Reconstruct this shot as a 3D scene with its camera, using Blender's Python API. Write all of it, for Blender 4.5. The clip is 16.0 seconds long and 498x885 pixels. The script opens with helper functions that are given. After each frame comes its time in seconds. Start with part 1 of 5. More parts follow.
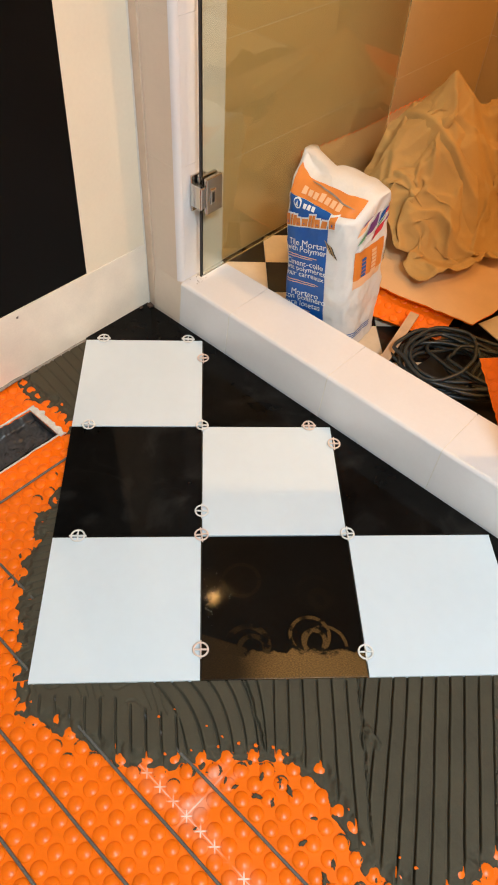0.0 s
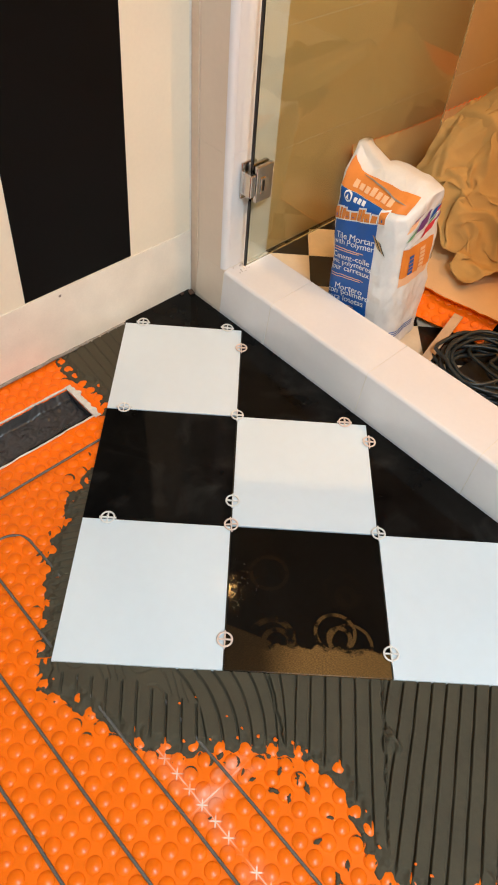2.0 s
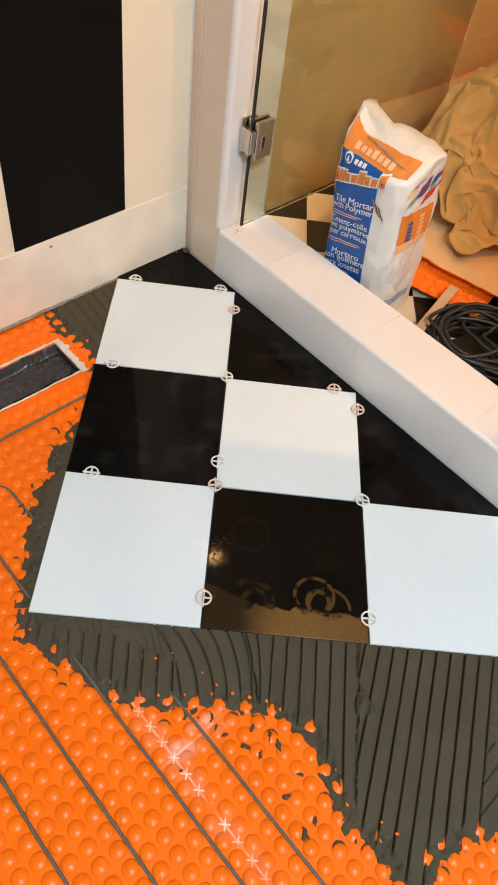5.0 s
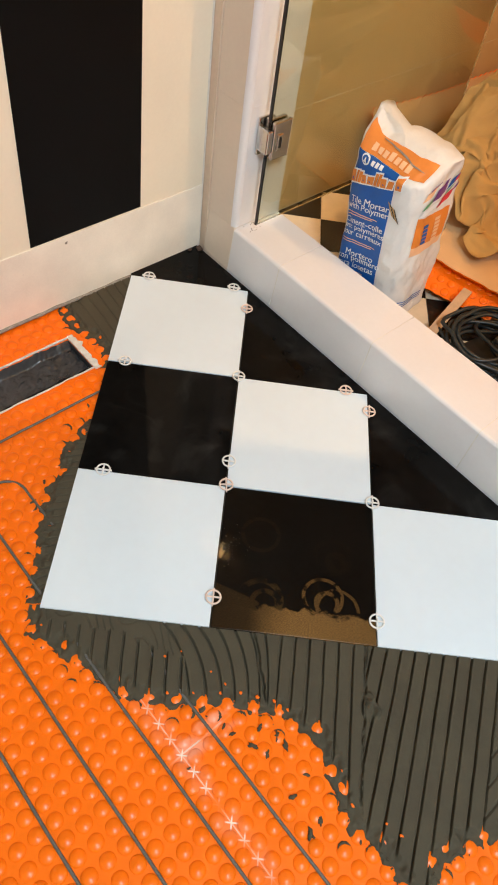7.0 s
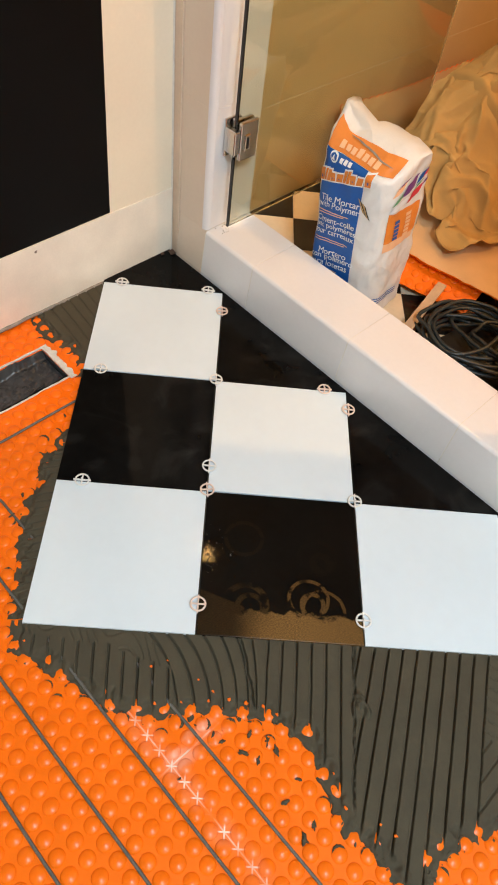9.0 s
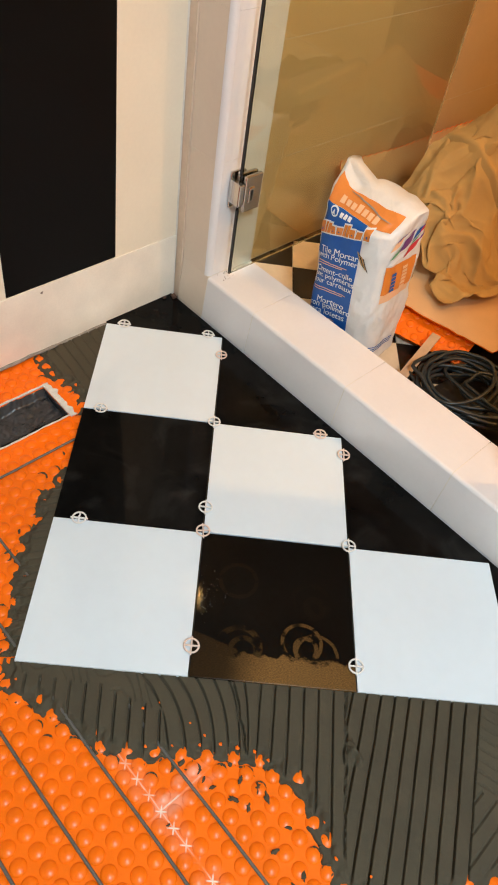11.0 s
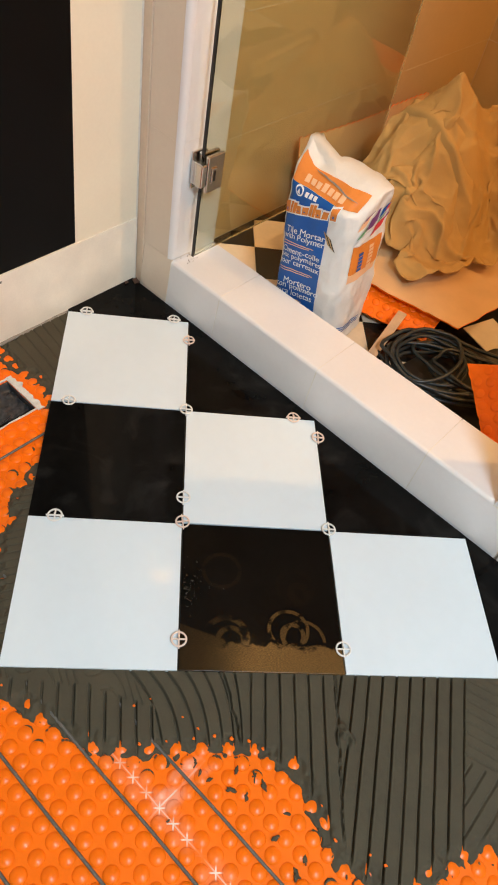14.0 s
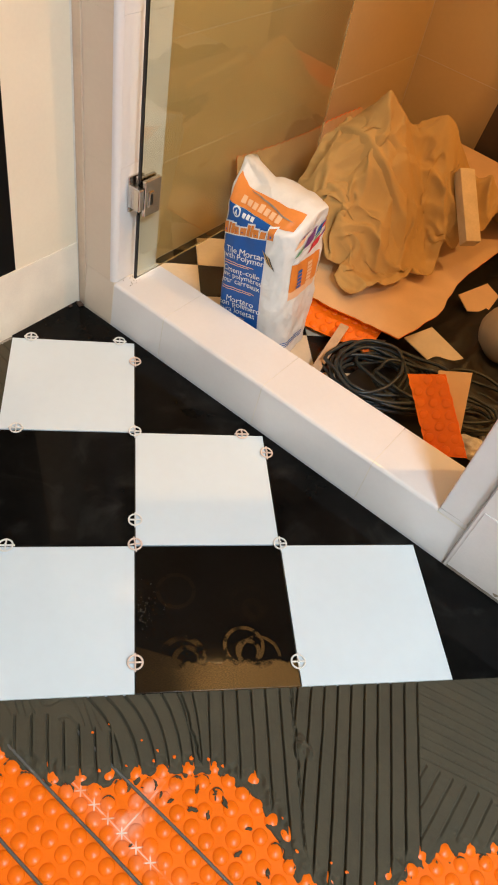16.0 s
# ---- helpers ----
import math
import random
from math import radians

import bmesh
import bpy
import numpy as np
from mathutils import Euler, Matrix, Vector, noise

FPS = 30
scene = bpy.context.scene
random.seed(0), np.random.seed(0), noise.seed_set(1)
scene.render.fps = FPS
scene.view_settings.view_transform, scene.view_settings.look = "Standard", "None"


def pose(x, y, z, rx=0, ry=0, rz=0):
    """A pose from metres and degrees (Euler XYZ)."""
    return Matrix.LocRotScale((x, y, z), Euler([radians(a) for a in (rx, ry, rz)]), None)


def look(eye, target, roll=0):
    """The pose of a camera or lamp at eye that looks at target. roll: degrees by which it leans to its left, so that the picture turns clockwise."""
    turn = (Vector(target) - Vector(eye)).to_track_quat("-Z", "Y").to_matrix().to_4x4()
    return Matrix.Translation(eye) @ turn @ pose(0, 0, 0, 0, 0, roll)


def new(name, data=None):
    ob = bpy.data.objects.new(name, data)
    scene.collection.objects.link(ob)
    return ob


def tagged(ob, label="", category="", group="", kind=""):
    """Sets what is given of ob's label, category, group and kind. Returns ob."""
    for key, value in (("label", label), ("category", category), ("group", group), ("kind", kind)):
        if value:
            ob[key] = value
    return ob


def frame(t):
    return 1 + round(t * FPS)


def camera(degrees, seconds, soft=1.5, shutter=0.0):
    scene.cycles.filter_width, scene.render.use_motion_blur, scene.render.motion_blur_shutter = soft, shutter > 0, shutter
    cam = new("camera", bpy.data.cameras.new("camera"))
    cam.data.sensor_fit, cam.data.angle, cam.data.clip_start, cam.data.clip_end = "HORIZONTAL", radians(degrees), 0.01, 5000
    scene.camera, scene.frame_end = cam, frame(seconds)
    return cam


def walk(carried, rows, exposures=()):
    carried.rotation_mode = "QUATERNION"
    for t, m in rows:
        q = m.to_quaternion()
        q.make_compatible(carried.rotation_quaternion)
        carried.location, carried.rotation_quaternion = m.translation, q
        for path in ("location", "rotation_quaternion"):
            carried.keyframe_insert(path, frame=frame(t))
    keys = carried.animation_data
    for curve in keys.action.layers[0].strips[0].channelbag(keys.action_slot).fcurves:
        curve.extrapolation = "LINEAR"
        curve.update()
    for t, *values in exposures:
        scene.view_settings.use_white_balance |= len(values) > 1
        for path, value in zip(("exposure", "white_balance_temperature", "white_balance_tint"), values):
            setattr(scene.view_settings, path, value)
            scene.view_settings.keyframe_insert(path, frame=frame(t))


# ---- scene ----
cam = camera(39.6, 16.0, 1.9)
PATH = [
    (0, (0.567, -0.119, 1.225), (-0.264, 0.886, -0.291), 4.2),
    (0.5, (0.578, -0.12, 1.218), (-0.298, 0.883, -0.274), 5.6),
    (1, (0.576, -0.121, 1.23), (-0.303, 0.88, -0.262), 3.9),
    (1.5, (0.561, -0.13, 1.213), (-0.306, 0.841, -0.306), 5.5),
    (2, (0.546, -0.137, 1.208), (-0.322, 0.817, -0.32), 5.8),
    (2.5, (0.555, -0.132, 1.216), (-0.303, 0.823, -0.317), 5.9),
    (3, (0.556, -0.143, 1.206), (-0.314, 0.813, -0.32), 6.2),
    (3.5, (0.586, -0.145, 1.206), (-0.191, 0.845, -0.348), 8.7),
    (4, (0.588, -0.146, 1.208), (-0.159, 0.896, -0.327), 9.0),
    (4.5, (0.593, -0.129, 1.185), (-0.106, 0.835, -0.422), 9.1),
    (4.7, (0.568, -0.133, 1.184), (-0.226, 0.809, -0.391), 9.2),
    (6.8, (0.547, -0.149, 1.198), (-0.264, 0.782, -0.376), 10.7),
    (7, (0.544, -0.146, 1.196), (-0.254, 0.773, -0.391), 10.5),
    (7.5, (0.539, -0.138, 1.201), (-0.263, 0.791, -0.378), 9.7),
    (8, (0.537, -0.138, 1.195), (-0.268, 0.779, -0.39), 8.3),
    (8.5, (0.544, -0.129, 1.203), (-0.26, 0.806, -0.372), 8.1),
    (9, (0.547, -0.126, 1.193), (-0.227, 0.82, -0.389), 9.4),
    (9.5, (0.537, -0.113, 1.214), (-0.292, 0.84, -0.337), 7.8),
    (10, (0.523, -0.127, 1.21), (-0.299, 0.818, -0.35), 9.0),
    (10.2, (0.526, -0.131, 1.215), (-0.279, 0.845, -0.333), 10.7),
    (12.3, (0.552, -0.159, 1.202), (-0.308, 0.869, -0.283), 9.9),
    (12.5, (0.552, -0.145, 1.213), (-0.337, 0.856, -0.273), 9.1),
    (13, (0.526, -0.165, 1.199), (-0.315, 0.834, -0.316), 10.8),
    (13.5, (0.513, -0.15, 1.201), (-0.249, 0.864, -0.345), 11.4),
    (14, (0.487, -0.157, 1.209), (-0.202, 0.925, -0.325), 13.7),
    (14.5, (0.475, -0.164, 1.22), (-0.145, 0.959, -0.315), 13.5),
    (15, (0.483, -0.171, 1.232), (-0.132, 1.049, -0.229), 13.1),
    (15.5, (0.512, -0.143, 1.252), (-0.047, 1.099, -0.212), 12.5),
    (16, (0.502, -0.136, 1.248), (-0.116, 1.025, -0.258), 14.3),
]
walk(cam, [(t, look(eye, target, roll)) for t, eye, target, roll in PATH],
     [(0, -0.02), (10.2, -0.02), (12.3, -0.13), (13.0, -0.09), (13.6, -0.05), (16, -0.05)])


# ---- light ----
world = bpy.data.worlds.new("world")
scene.world = world
world.use_nodes = True
world.node_tree.nodes["Background"].inputs[0].default_value = (0.9, 0.95, 1.0, 1)
world.node_tree.nodes["Background"].inputs[1].default_value = 0.05


def area_lamp(name, eye, target, size, watts, colour, shape="DISK"):
    data = bpy.data.lights.new(name, "AREA")
    data.shape, data.size, data.energy, data.color = shape, size, watts, colour
    ob = new(name, data)
    ob.matrix_world = look(eye, target)
    return ob


area_lamp("room_ceiling_light", (1.62, -0.30, 2.68), (0.9, 0.1, 0), 0.60, 88, (0.645, 0.80, 0.92))
area_lamp("shower_ceiling_light", (-0.13, 1.39, 2.70), (-0.13, 1.39, 0), 0.06, 6.8, (1.0, 0.54, 0.175)).data.spread = radians(150)
area_lamp("shower_ceiling_light", (1.28, 1.87, 2.70), (1.28, 1.87, 0), 0.08, 28.0, (1.0, 0.55, 0.19)).data.spread = radians(160)

# ---- materials ----


def material(name, colour, rough=0.5, vary=0.15, scale=12.0, fine=160.0, bump=0.1, metal=0.0, dark=None, coat=0.0, depth=0.002, spec=0.5):
    """Base colour varied at two scales, roughness variation and fine relief."""
    m = bpy.data.materials.new(name)
    m.use_nodes = True
    n, l = m.node_tree.nodes, m.node_tree.links
    b = n["Principled BSDF"]
    geo = n.new("ShaderNodeNewGeometry")
    big, small = n.new("ShaderNodeTexNoise"), n.new("ShaderNodeTexNoise")
    big.inputs["Scale"].default_value, small.inputs["Scale"].default_value = scale, fine
    big.inputs["Detail"].default_value, small.inputs["Detail"].default_value = 5, 3
    l.new(geo.outputs["Position"], big.inputs["Vector"])
    l.new(geo.outputs["Position"], small.inputs["Vector"])
    add = n.new("ShaderNodeMath")
    add.operation = "MULTIPLY_ADD"
    add.inputs[1].default_value = 0.35
    l.new(small.outputs["Fac"], add.inputs[0])
    l.new(big.outputs["Fac"], add.inputs[2])
    ramp = n.new("ShaderNodeMapRange")
    ramp.inputs["From Min"].default_value, ramp.inputs["From Max"].default_value = 0.45, 0.9
    l.new(add.outputs[0], ramp.inputs["Value"])
    mix = n.new("ShaderNodeMix")
    mix.data_type = "RGBA"
    low = dark or tuple(c * (1 - vary) for c in colour)
    mix.inputs["A"].default_value = (*low, 1)
    mix.inputs["B"].default_value = (*[min(1, c * (1 + vary * 0.4)) for c in colour], 1)
    l.new(ramp.outputs["Result"], mix.inputs["Factor"])
    l.new(mix.outputs["Result"], b.inputs["Base Color"])
    rr = n.new("ShaderNodeMapRange")
    rr.inputs["To Min"].default_value, rr.inputs["To Max"].default_value = max(0.02, rough * 0.85), min(1, rough * 1.15)
    l.new(big.outputs["Fac"], rr.inputs["Value"])
    l.new(rr.outputs["Result"], b.inputs["Roughness"])
    b.inputs["Metallic"].default_value = metal
    b.inputs["Coat Weight"].default_value = coat
    b.inputs["Specular IOR Level"].default_value = spec
    if bump:
        bp = n.new("ShaderNodeBump")
        bp.inputs["Strength"].default_value, bp.inputs["Distance"].default_value = bump, depth
        l.new(add.outputs[0], bp.inputs["Height"])
        l.new(bp.outputs["Normal"], b.inputs["Normal"])
    m["mix"] = mix.name
    return m




def wrinkles(m, scale, strength, depth):
    """Sharp creases: the folded edges of a warped noise."""
    n, l = m.node_tree.nodes, m.node_tree.links
    b = n["Principled BSDF"]
    geo, t = n.new("ShaderNodeNewGeometry"), n.new("ShaderNodeTexNoise")
    t.inputs["Scale"].default_value, t.inputs["Detail"].default_value, t.inputs["Distortion"].default_value = scale, 1.5, 0.6
    l.new(geo.outputs["Position"], t.inputs["Vector"])
    sub, ab, bp = n.new("ShaderNodeMath"), n.new("ShaderNodeMath"), n.new("ShaderNodeBump")
    sub.operation, ab.operation = "SUBTRACT", "ABSOLUTE"
    sub.inputs[1].default_value = 0.5
    l.new(t.outputs["Fac"], sub.inputs[0])
    l.new(sub.outputs[0], ab.inputs[0])
    bp.inputs["Strength"].default_value, bp.inputs["Distance"].default_value, bp.invert = strength, depth, True
    l.new(ab.outputs[0], bp.inputs["Height"])
    old = b.inputs["Normal"].links[0].from_socket
    l.new(old, bp.inputs["Normal"])
    l.new(bp.outputs["Normal"], b.inputs["Normal"])


M = {}
M["white_tile"] = material("white_glazed_tile", (0.71, 0.785, 0.835), 0.08, 0.03, 5, 40, 0.02)
M["black_tile"] = material("black_polished_tile", (0.0065, 0.006, 0.0055), 0.07, 0.55, 9, 50, 0.01, spec=0.09)
# white paint, the cream cast of warm light put into its colour
M["wall_white"] = material("white_wall_paint", (0.84, 0.745, 0.59), 0.42, 0.05, 4, 120, 0.08)
# the same white paint as under cooler light, that cast in its colour
M["wall_cool_lit"] = material("cool_lit_white_wall_paint", (0.79, 0.745, 0.73), 0.42, 0.05, 4, 120, 0.08)
# cool-lit copy of the baseboard white; its scuffs are real
M["scuffed"] = material("cool_lit_scuffed_white_paint", (0.79, 0.75, 0.735), 0.35, 0.07, 14, 200, 0.08)
M["wall_black"] = material("black_wall_paint", (0.0035, 0.0032, 0.003), 0.55, 0.2, 6, 150, 0.06, spec=0.12)
M["base_white"] = material("white_baseboard_paint", (0.87, 0.785, 0.67), 0.33, 0.08, 14, 200, 0.08)
M["curb_tile"] = material("white_curb_tile", (0.775, 0.745, 0.74), 0.11, 0.04, 6, 90, 0.03)
# nib front tile: warm bounced light painted in as beige
M["nib_tile"] = material("warm_bounce_nib_tile", (0.71, 0.59, 0.475), 0.25, 0.05, 6, 90, 0.03)
M["grout"] = material("light_grout", (0.74, 0.69, 0.61), 0.85, 0.15, 30, 300, 0.3)
M["caulk"] = material("pink_beige_caulk", (0.68, 0.53, 0.40), 0.5, 0.12, 9, 100, 0.1)
M["shower_tile"] = material("cream_shower_tile", (0.61, 0.445, 0.225), 0.33, 0.06, 3, 60, 0.04)
M["membrane"] = material("orange_membrane", (0.95, 0.165, 0.003), 0.33, 0.08, 20, 260, 0.12, depth=0.0005, spec=0.28)
M["fleece"] = material("peach_fleece", (0.70, 0.44, 0.225), 0.95, 0.10, 12, 420, 0.5, depth=0.0008)
M["mortar"] = material("grey_thinset_mortar", (0.073, 0.061, 0.039), 0.82, 0.16, 14, 330, 0.4, depth=0.0010, spec=0.25)
M["cable"] = material("grey_heating_cable", (0.115, 0.11, 0.10), 0.5, 0.15, 30, 300, 0.1)
M["hose"] = material("dark_rubber_hose", (0.022, 0.03, 0.032), 0.42, 0.3, 30, 250, 0.15)
M["cloth"] = material("tan_canvas", (0.50, 0.30, 0.098), 0.92, 0.14, 7, 500, 0.45, depth=0.0008)
wrinkles(M["cloth"], 13, 0.55, 0.010)
M["bag"] = material("white_woven_bag", (0.75, 0.73, 0.70), 0.42, 0.06, 12, 180, 0.2)
wrinkles(M["bag"], 14, 0.7, 0.008)
wrinkles(M["bag"], 42, 0.5, 0.003)
M["blue"] = material("blue_print", (0.004, 0.098, 0.39), 0.42, 0.12, 14, 150, 0.12)
M["orange_print"] = material("orange_print", (0.74, 0.235, 0.038), 0.4, 0.1, 14, 150, 0.1)
M["white_print"] = material("white_print", (0.82, 0.83, 0.84), 0.45, 0.03, 14, 150, 0.05)
M["red_print"] = material("red_print", (0.62, 0.04, 0.06), 0.4, 0.1)
M["purple_print"] = material("purple_print", (0.16, 0.05, 0.22), 0.4, 0.1)
M["green_print"] = material("green_print", (0.16, 0.38, 0.20), 0.4, 0.1)
M["pale_print"] = material("pale_orange_print", (0.86, 0.52, 0.30), 0.4, 0.1)
M["tan_print"] = material("tan_print", (0.50, 0.30, 0.10), 0.4, 0.1)
M["chrome"] = material("brushed_nickel", (0.62, 0.60, 0.57), 0.16, 0.05, 20, 300, 0.03, metal=1.0)
M["dark_gasket"] = material("dark_gasket", (0.015, 0.015, 0.014), 0.35, 0.1)
M["spacer_white"] = material("white_plastic_spacer", (0.80, 0.77, 0.73), 0.4, 0.05, 60, 300, 0.05)
M["spacer_pink"] = material("pinkish_plastic_spacer", (0.80, 0.62, 0.53), 0.4, 0.08, 60, 300, 0.05)
M["duct"] = material("dark_duct_sheet", (0.06, 0.06, 0.065), 0.35, 0.3, 20, 150, 0.2, metal=0.5)
M["film"] = material("dark_plastic_film", (0.034, 0.036, 0.040), 0.24, 0.3, 20, 90, 0.2)
M["plaster"] = material("white_plaster_edge", (0.72, 0.69, 0.64), 0.8, 0.25, 40, 300, 0.4)
M["wood"] = material("pale_timber", (0.62, 0.46, 0.26), 0.7, 0.15, 25, 200, 0.3)
M["shim"] = material("tan_timber_strip", (0.56, 0.36, 0.21), 0.75, 0.15, 25, 200, 0.3)
M["dark_board"] = material("dark_brown_board", (0.055, 0.034, 0.02), 0.6, 0.2, 8, 150, 0.15)
M["black_plastic"] = material("black_plastic_sheet", (0.012, 0.011, 0.010), 0.5, 0.3, 12, 120, 0.2)
M["beige"] = material("beige_rubber", (0.40, 0.32, 0.22), 0.7, 0.12, 14, 200, 0.15)
M["shower_black"] = material("black_mosaic_tile", (0.014, 0.012, 0.010), 0.25, 0.3, 10, 80, 0.04)
M["shower_cream"] = material("cream_mosaic_tile", (0.66, 0.55, 0.40), 0.3, 0.1, 10, 80, 0.04)
M["dirt"] = material("dusty_grey_filler", (0.30, 0.26, 0.22), 0.9, 0.3, 60, 400, 0.5)
M["subfloor"] = material("cement_subfloor", (0.35, 0.33, 0.30), 0.9, 0.2)

g = bpy.data.materials.new("clear_glass")
g.use_nodes = True
gb = g.node_tree.nodes["Principled BSDF"]
gb.inputs["Base Color"].default_value = (0.61, 0.585, 0.45, 1)
gb.inputs["Roughness"].default_value = 0.0
gb.inputs["IOR"].default_value = 1.5
gb.inputs["Transmission Weight"].default_value = 1.0
M["glass"] = g
M["chip"] = material("brown_chip", (0.10, 0.05, 0.03), 0.8, 0.3, 60, 300, 0.4)
M["bead"] = material("water_bead", (0.02, 0.018, 0.015), 0.03, 0.1, 20, 60, 0.0, spec=0.6)


def specks(m, scale, size, colour):
    """Sparse small dark marks."""
    n, l = m.node_tree.nodes, m.node_tree.links
    b = n["Principled BSDF"]
    geo, v, t = n.new("ShaderNodeNewGeometry"), n.new("ShaderNodeTexVoronoi"), n.new("ShaderNodeTexNoise")
    v.inputs["Scale"].default_value, t.inputs["Scale"].default_value = scale, scale * 4
    add = n.new("ShaderNodeVectorMath")
    add.operation = "MULTIPLY_ADD"
    add.inputs[1].default_value = (0.02, 0.02, 0.02)
    l.new(t.outputs["Color"], add.inputs[0])
    l.new(geo.outputs["Position"], add.inputs[2])
    l.new(geo.outputs["Position"], t.inputs["Vector"])
    l.new(add.outputs[0], v.inputs["Vector"])
    r = n.new("ShaderNodeMapRange")
    r.inputs["From Min"].default_value, r.inputs["From Max"].default_value = size, size * 0.5
    l.new(v.outputs["Distance"], r.inputs["Value"])
    mix = n.new("ShaderNodeMix")
    mix.data_type = "RGBA"
    old = b.inputs["Base Color"].links[0].from_socket
    l.new(r.outputs["Result"], mix.inputs["Factor"])
    l.new(old, mix.inputs["A"])
    mix.inputs["B"].default_value = (*colour, 1)
    l.new(mix.outputs["Result"], b.inputs["Base Color"])


specks(M["base_white"], 9, 0.042, (0.13, 0.10, 0.075))
specks(M["scuffed"], 16, 0.10, (0.30, 0.22, 0.15))
specks(M["white_tile"], 7, 0.018, (0.35, 0.32, 0.28))


def smudges(m):
    """Wiped greyish smears on polished tile."""
    n, l = m.node_tree.nodes, m.node_tree.links
    b = n["Principled BSDF"]
    geo, t = n.new("ShaderNodeNewGeometry"), n.new("ShaderNodeTexNoise")
    t.inputs["Scale"].default_value, t.inputs["Detail"].default_value, t.inputs["Distortion"].default_value = 7, 5, 1.6
    l.new(geo.outputs["Position"], t.inputs["Vector"])
    r = n.new("ShaderNodeMapRange")
    r.inputs["From Min"].default_value, r.inputs["From Max"].default_value, r.inputs["To Max"].default_value = 0.55, 0.78, 0.5
    l.new(t.outputs["Fac"], r.inputs["Value"])
    mix = n.new("ShaderNodeMix")
    mix.data_type = "RGBA"
    l.new(r.outputs["Result"], mix.inputs["Factor"])
    l.new(b.inputs["Base Color"].links[0].from_socket, mix.inputs["A"])
    mix.inputs["B"].default_value = (0.035, 0.033, 0.030, 1)
    l.new(mix.outputs["Result"], b.inputs["Base Color"])


smudges(M["black_tile"])


def haze(m):
    """Dried mortar film on the polished tile: a streaky band along one edge, the lamp's sheen painted into it as gold,
    and ring-shaped suction-cup prints.
    """
    n, l = m.node_tree.nodes, m.node_tree.links
    b = n["Principled BSDF"]
    tc = n.new("ShaderNodeTexCoord")
    sep = n.new("ShaderNodeSeparateXYZ")
    nz, nf = n.new("ShaderNodeTexNoise"), n.new("ShaderNodeTexNoise")
    nz.inputs["Scale"].default_value, nf.inputs["Scale"].default_value = 45, 14
    nz.inputs["Detail"].default_value = 6
    for q in (nz, nf):
        l.new(tc.outputs["Object"], q.inputs["Vector"])
    l.new(tc.outputs["Object"], sep.inputs[0])

    def math(op, a, c, clamp=False):
        q = n.new("ShaderNodeMath")
        q.operation, q.use_clamp = op, clamp
        for k, v in enumerate((a, c)):
            if isinstance(v, (int, float)):
                q.inputs[k].default_value = v
            else:
                l.new(v, q.inputs[k])
        return q.outputs[0]

    def step(v, lo, hi):
        q = n.new("ShaderNodeMapRange")
        q.interpolation_type = "SMOOTHSTEP"
        q.inputs["From Min"].default_value, q.inputs["From Max"].default_value = lo, hi
        l.new(v, q.inputs["Value"])
        return q.outputs["Result"]

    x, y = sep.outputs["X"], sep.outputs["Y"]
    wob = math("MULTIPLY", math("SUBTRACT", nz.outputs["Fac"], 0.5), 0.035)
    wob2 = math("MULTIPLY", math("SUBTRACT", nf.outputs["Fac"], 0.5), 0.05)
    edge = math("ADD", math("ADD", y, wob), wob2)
    # the band strengthens to the right, where the lamp's reflection is painted in
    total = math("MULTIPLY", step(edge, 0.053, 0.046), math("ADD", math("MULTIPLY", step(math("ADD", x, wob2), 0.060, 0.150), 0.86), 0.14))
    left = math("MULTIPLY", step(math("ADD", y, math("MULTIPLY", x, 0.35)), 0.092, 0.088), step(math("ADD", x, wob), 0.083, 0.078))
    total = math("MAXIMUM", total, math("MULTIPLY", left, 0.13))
    for cx, cy, r, w, s in ((0.080, 0.203, 0.036, 0.005, 0.05), (0.206, 0.084, 0.037, 0.0042, 0.50), (0.234, 0.062, 0.039, 0.0038, 0.46), (0.213, 0.073, 0.021, 0.0048, 0.44),
                            (0.088, 0.066, 0.038, 0.007, 0.17), (0.096, 0.060, 0.024, 0.006, 0.13), (0.225, 0.172, 0.036, 0.006, 0.018), (0.232, 0.160, 0.016, 0.010, 0.03)):
        dx, dy = math("SUBTRACT", x, cx), math("SUBTRACT", y, cy)
        rad = math("SQRT", math("ADD", math("MULTIPLY", dx, dx), math("MULTIPLY", dy, dy)), 0)
        ring = step(math("ABSOLUTE", math("SUBTRACT", math("ADD", rad, math("MULTIPLY", wob, 0.15)), r), 0), w, w * 0.6)
        broken = math("MULTIPLY", step(nf.outputs["Fac"], 0.30, 0.46), step(nz.outputs["Fac"], 0.39, 0.50))
        total = math("MAXIMUM", total, math("MULTIPLY", math("MULTIPLY", ring, broken), s))
    old = b.inputs["Base Color"].links[0].from_socket
    mix = n.new("ShaderNodeMix")
    mix.data_type = "RGBA"
    l.new(total, mix.inputs["Factor"])
    l.new(old, mix.inputs["A"])
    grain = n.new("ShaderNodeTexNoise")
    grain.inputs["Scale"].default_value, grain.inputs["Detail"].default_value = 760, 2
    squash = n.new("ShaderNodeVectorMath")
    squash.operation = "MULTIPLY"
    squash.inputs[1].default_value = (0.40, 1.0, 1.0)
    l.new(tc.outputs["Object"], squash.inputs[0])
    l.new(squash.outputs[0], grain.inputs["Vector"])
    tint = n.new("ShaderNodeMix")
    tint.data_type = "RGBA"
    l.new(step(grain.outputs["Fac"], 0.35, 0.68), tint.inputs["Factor"])
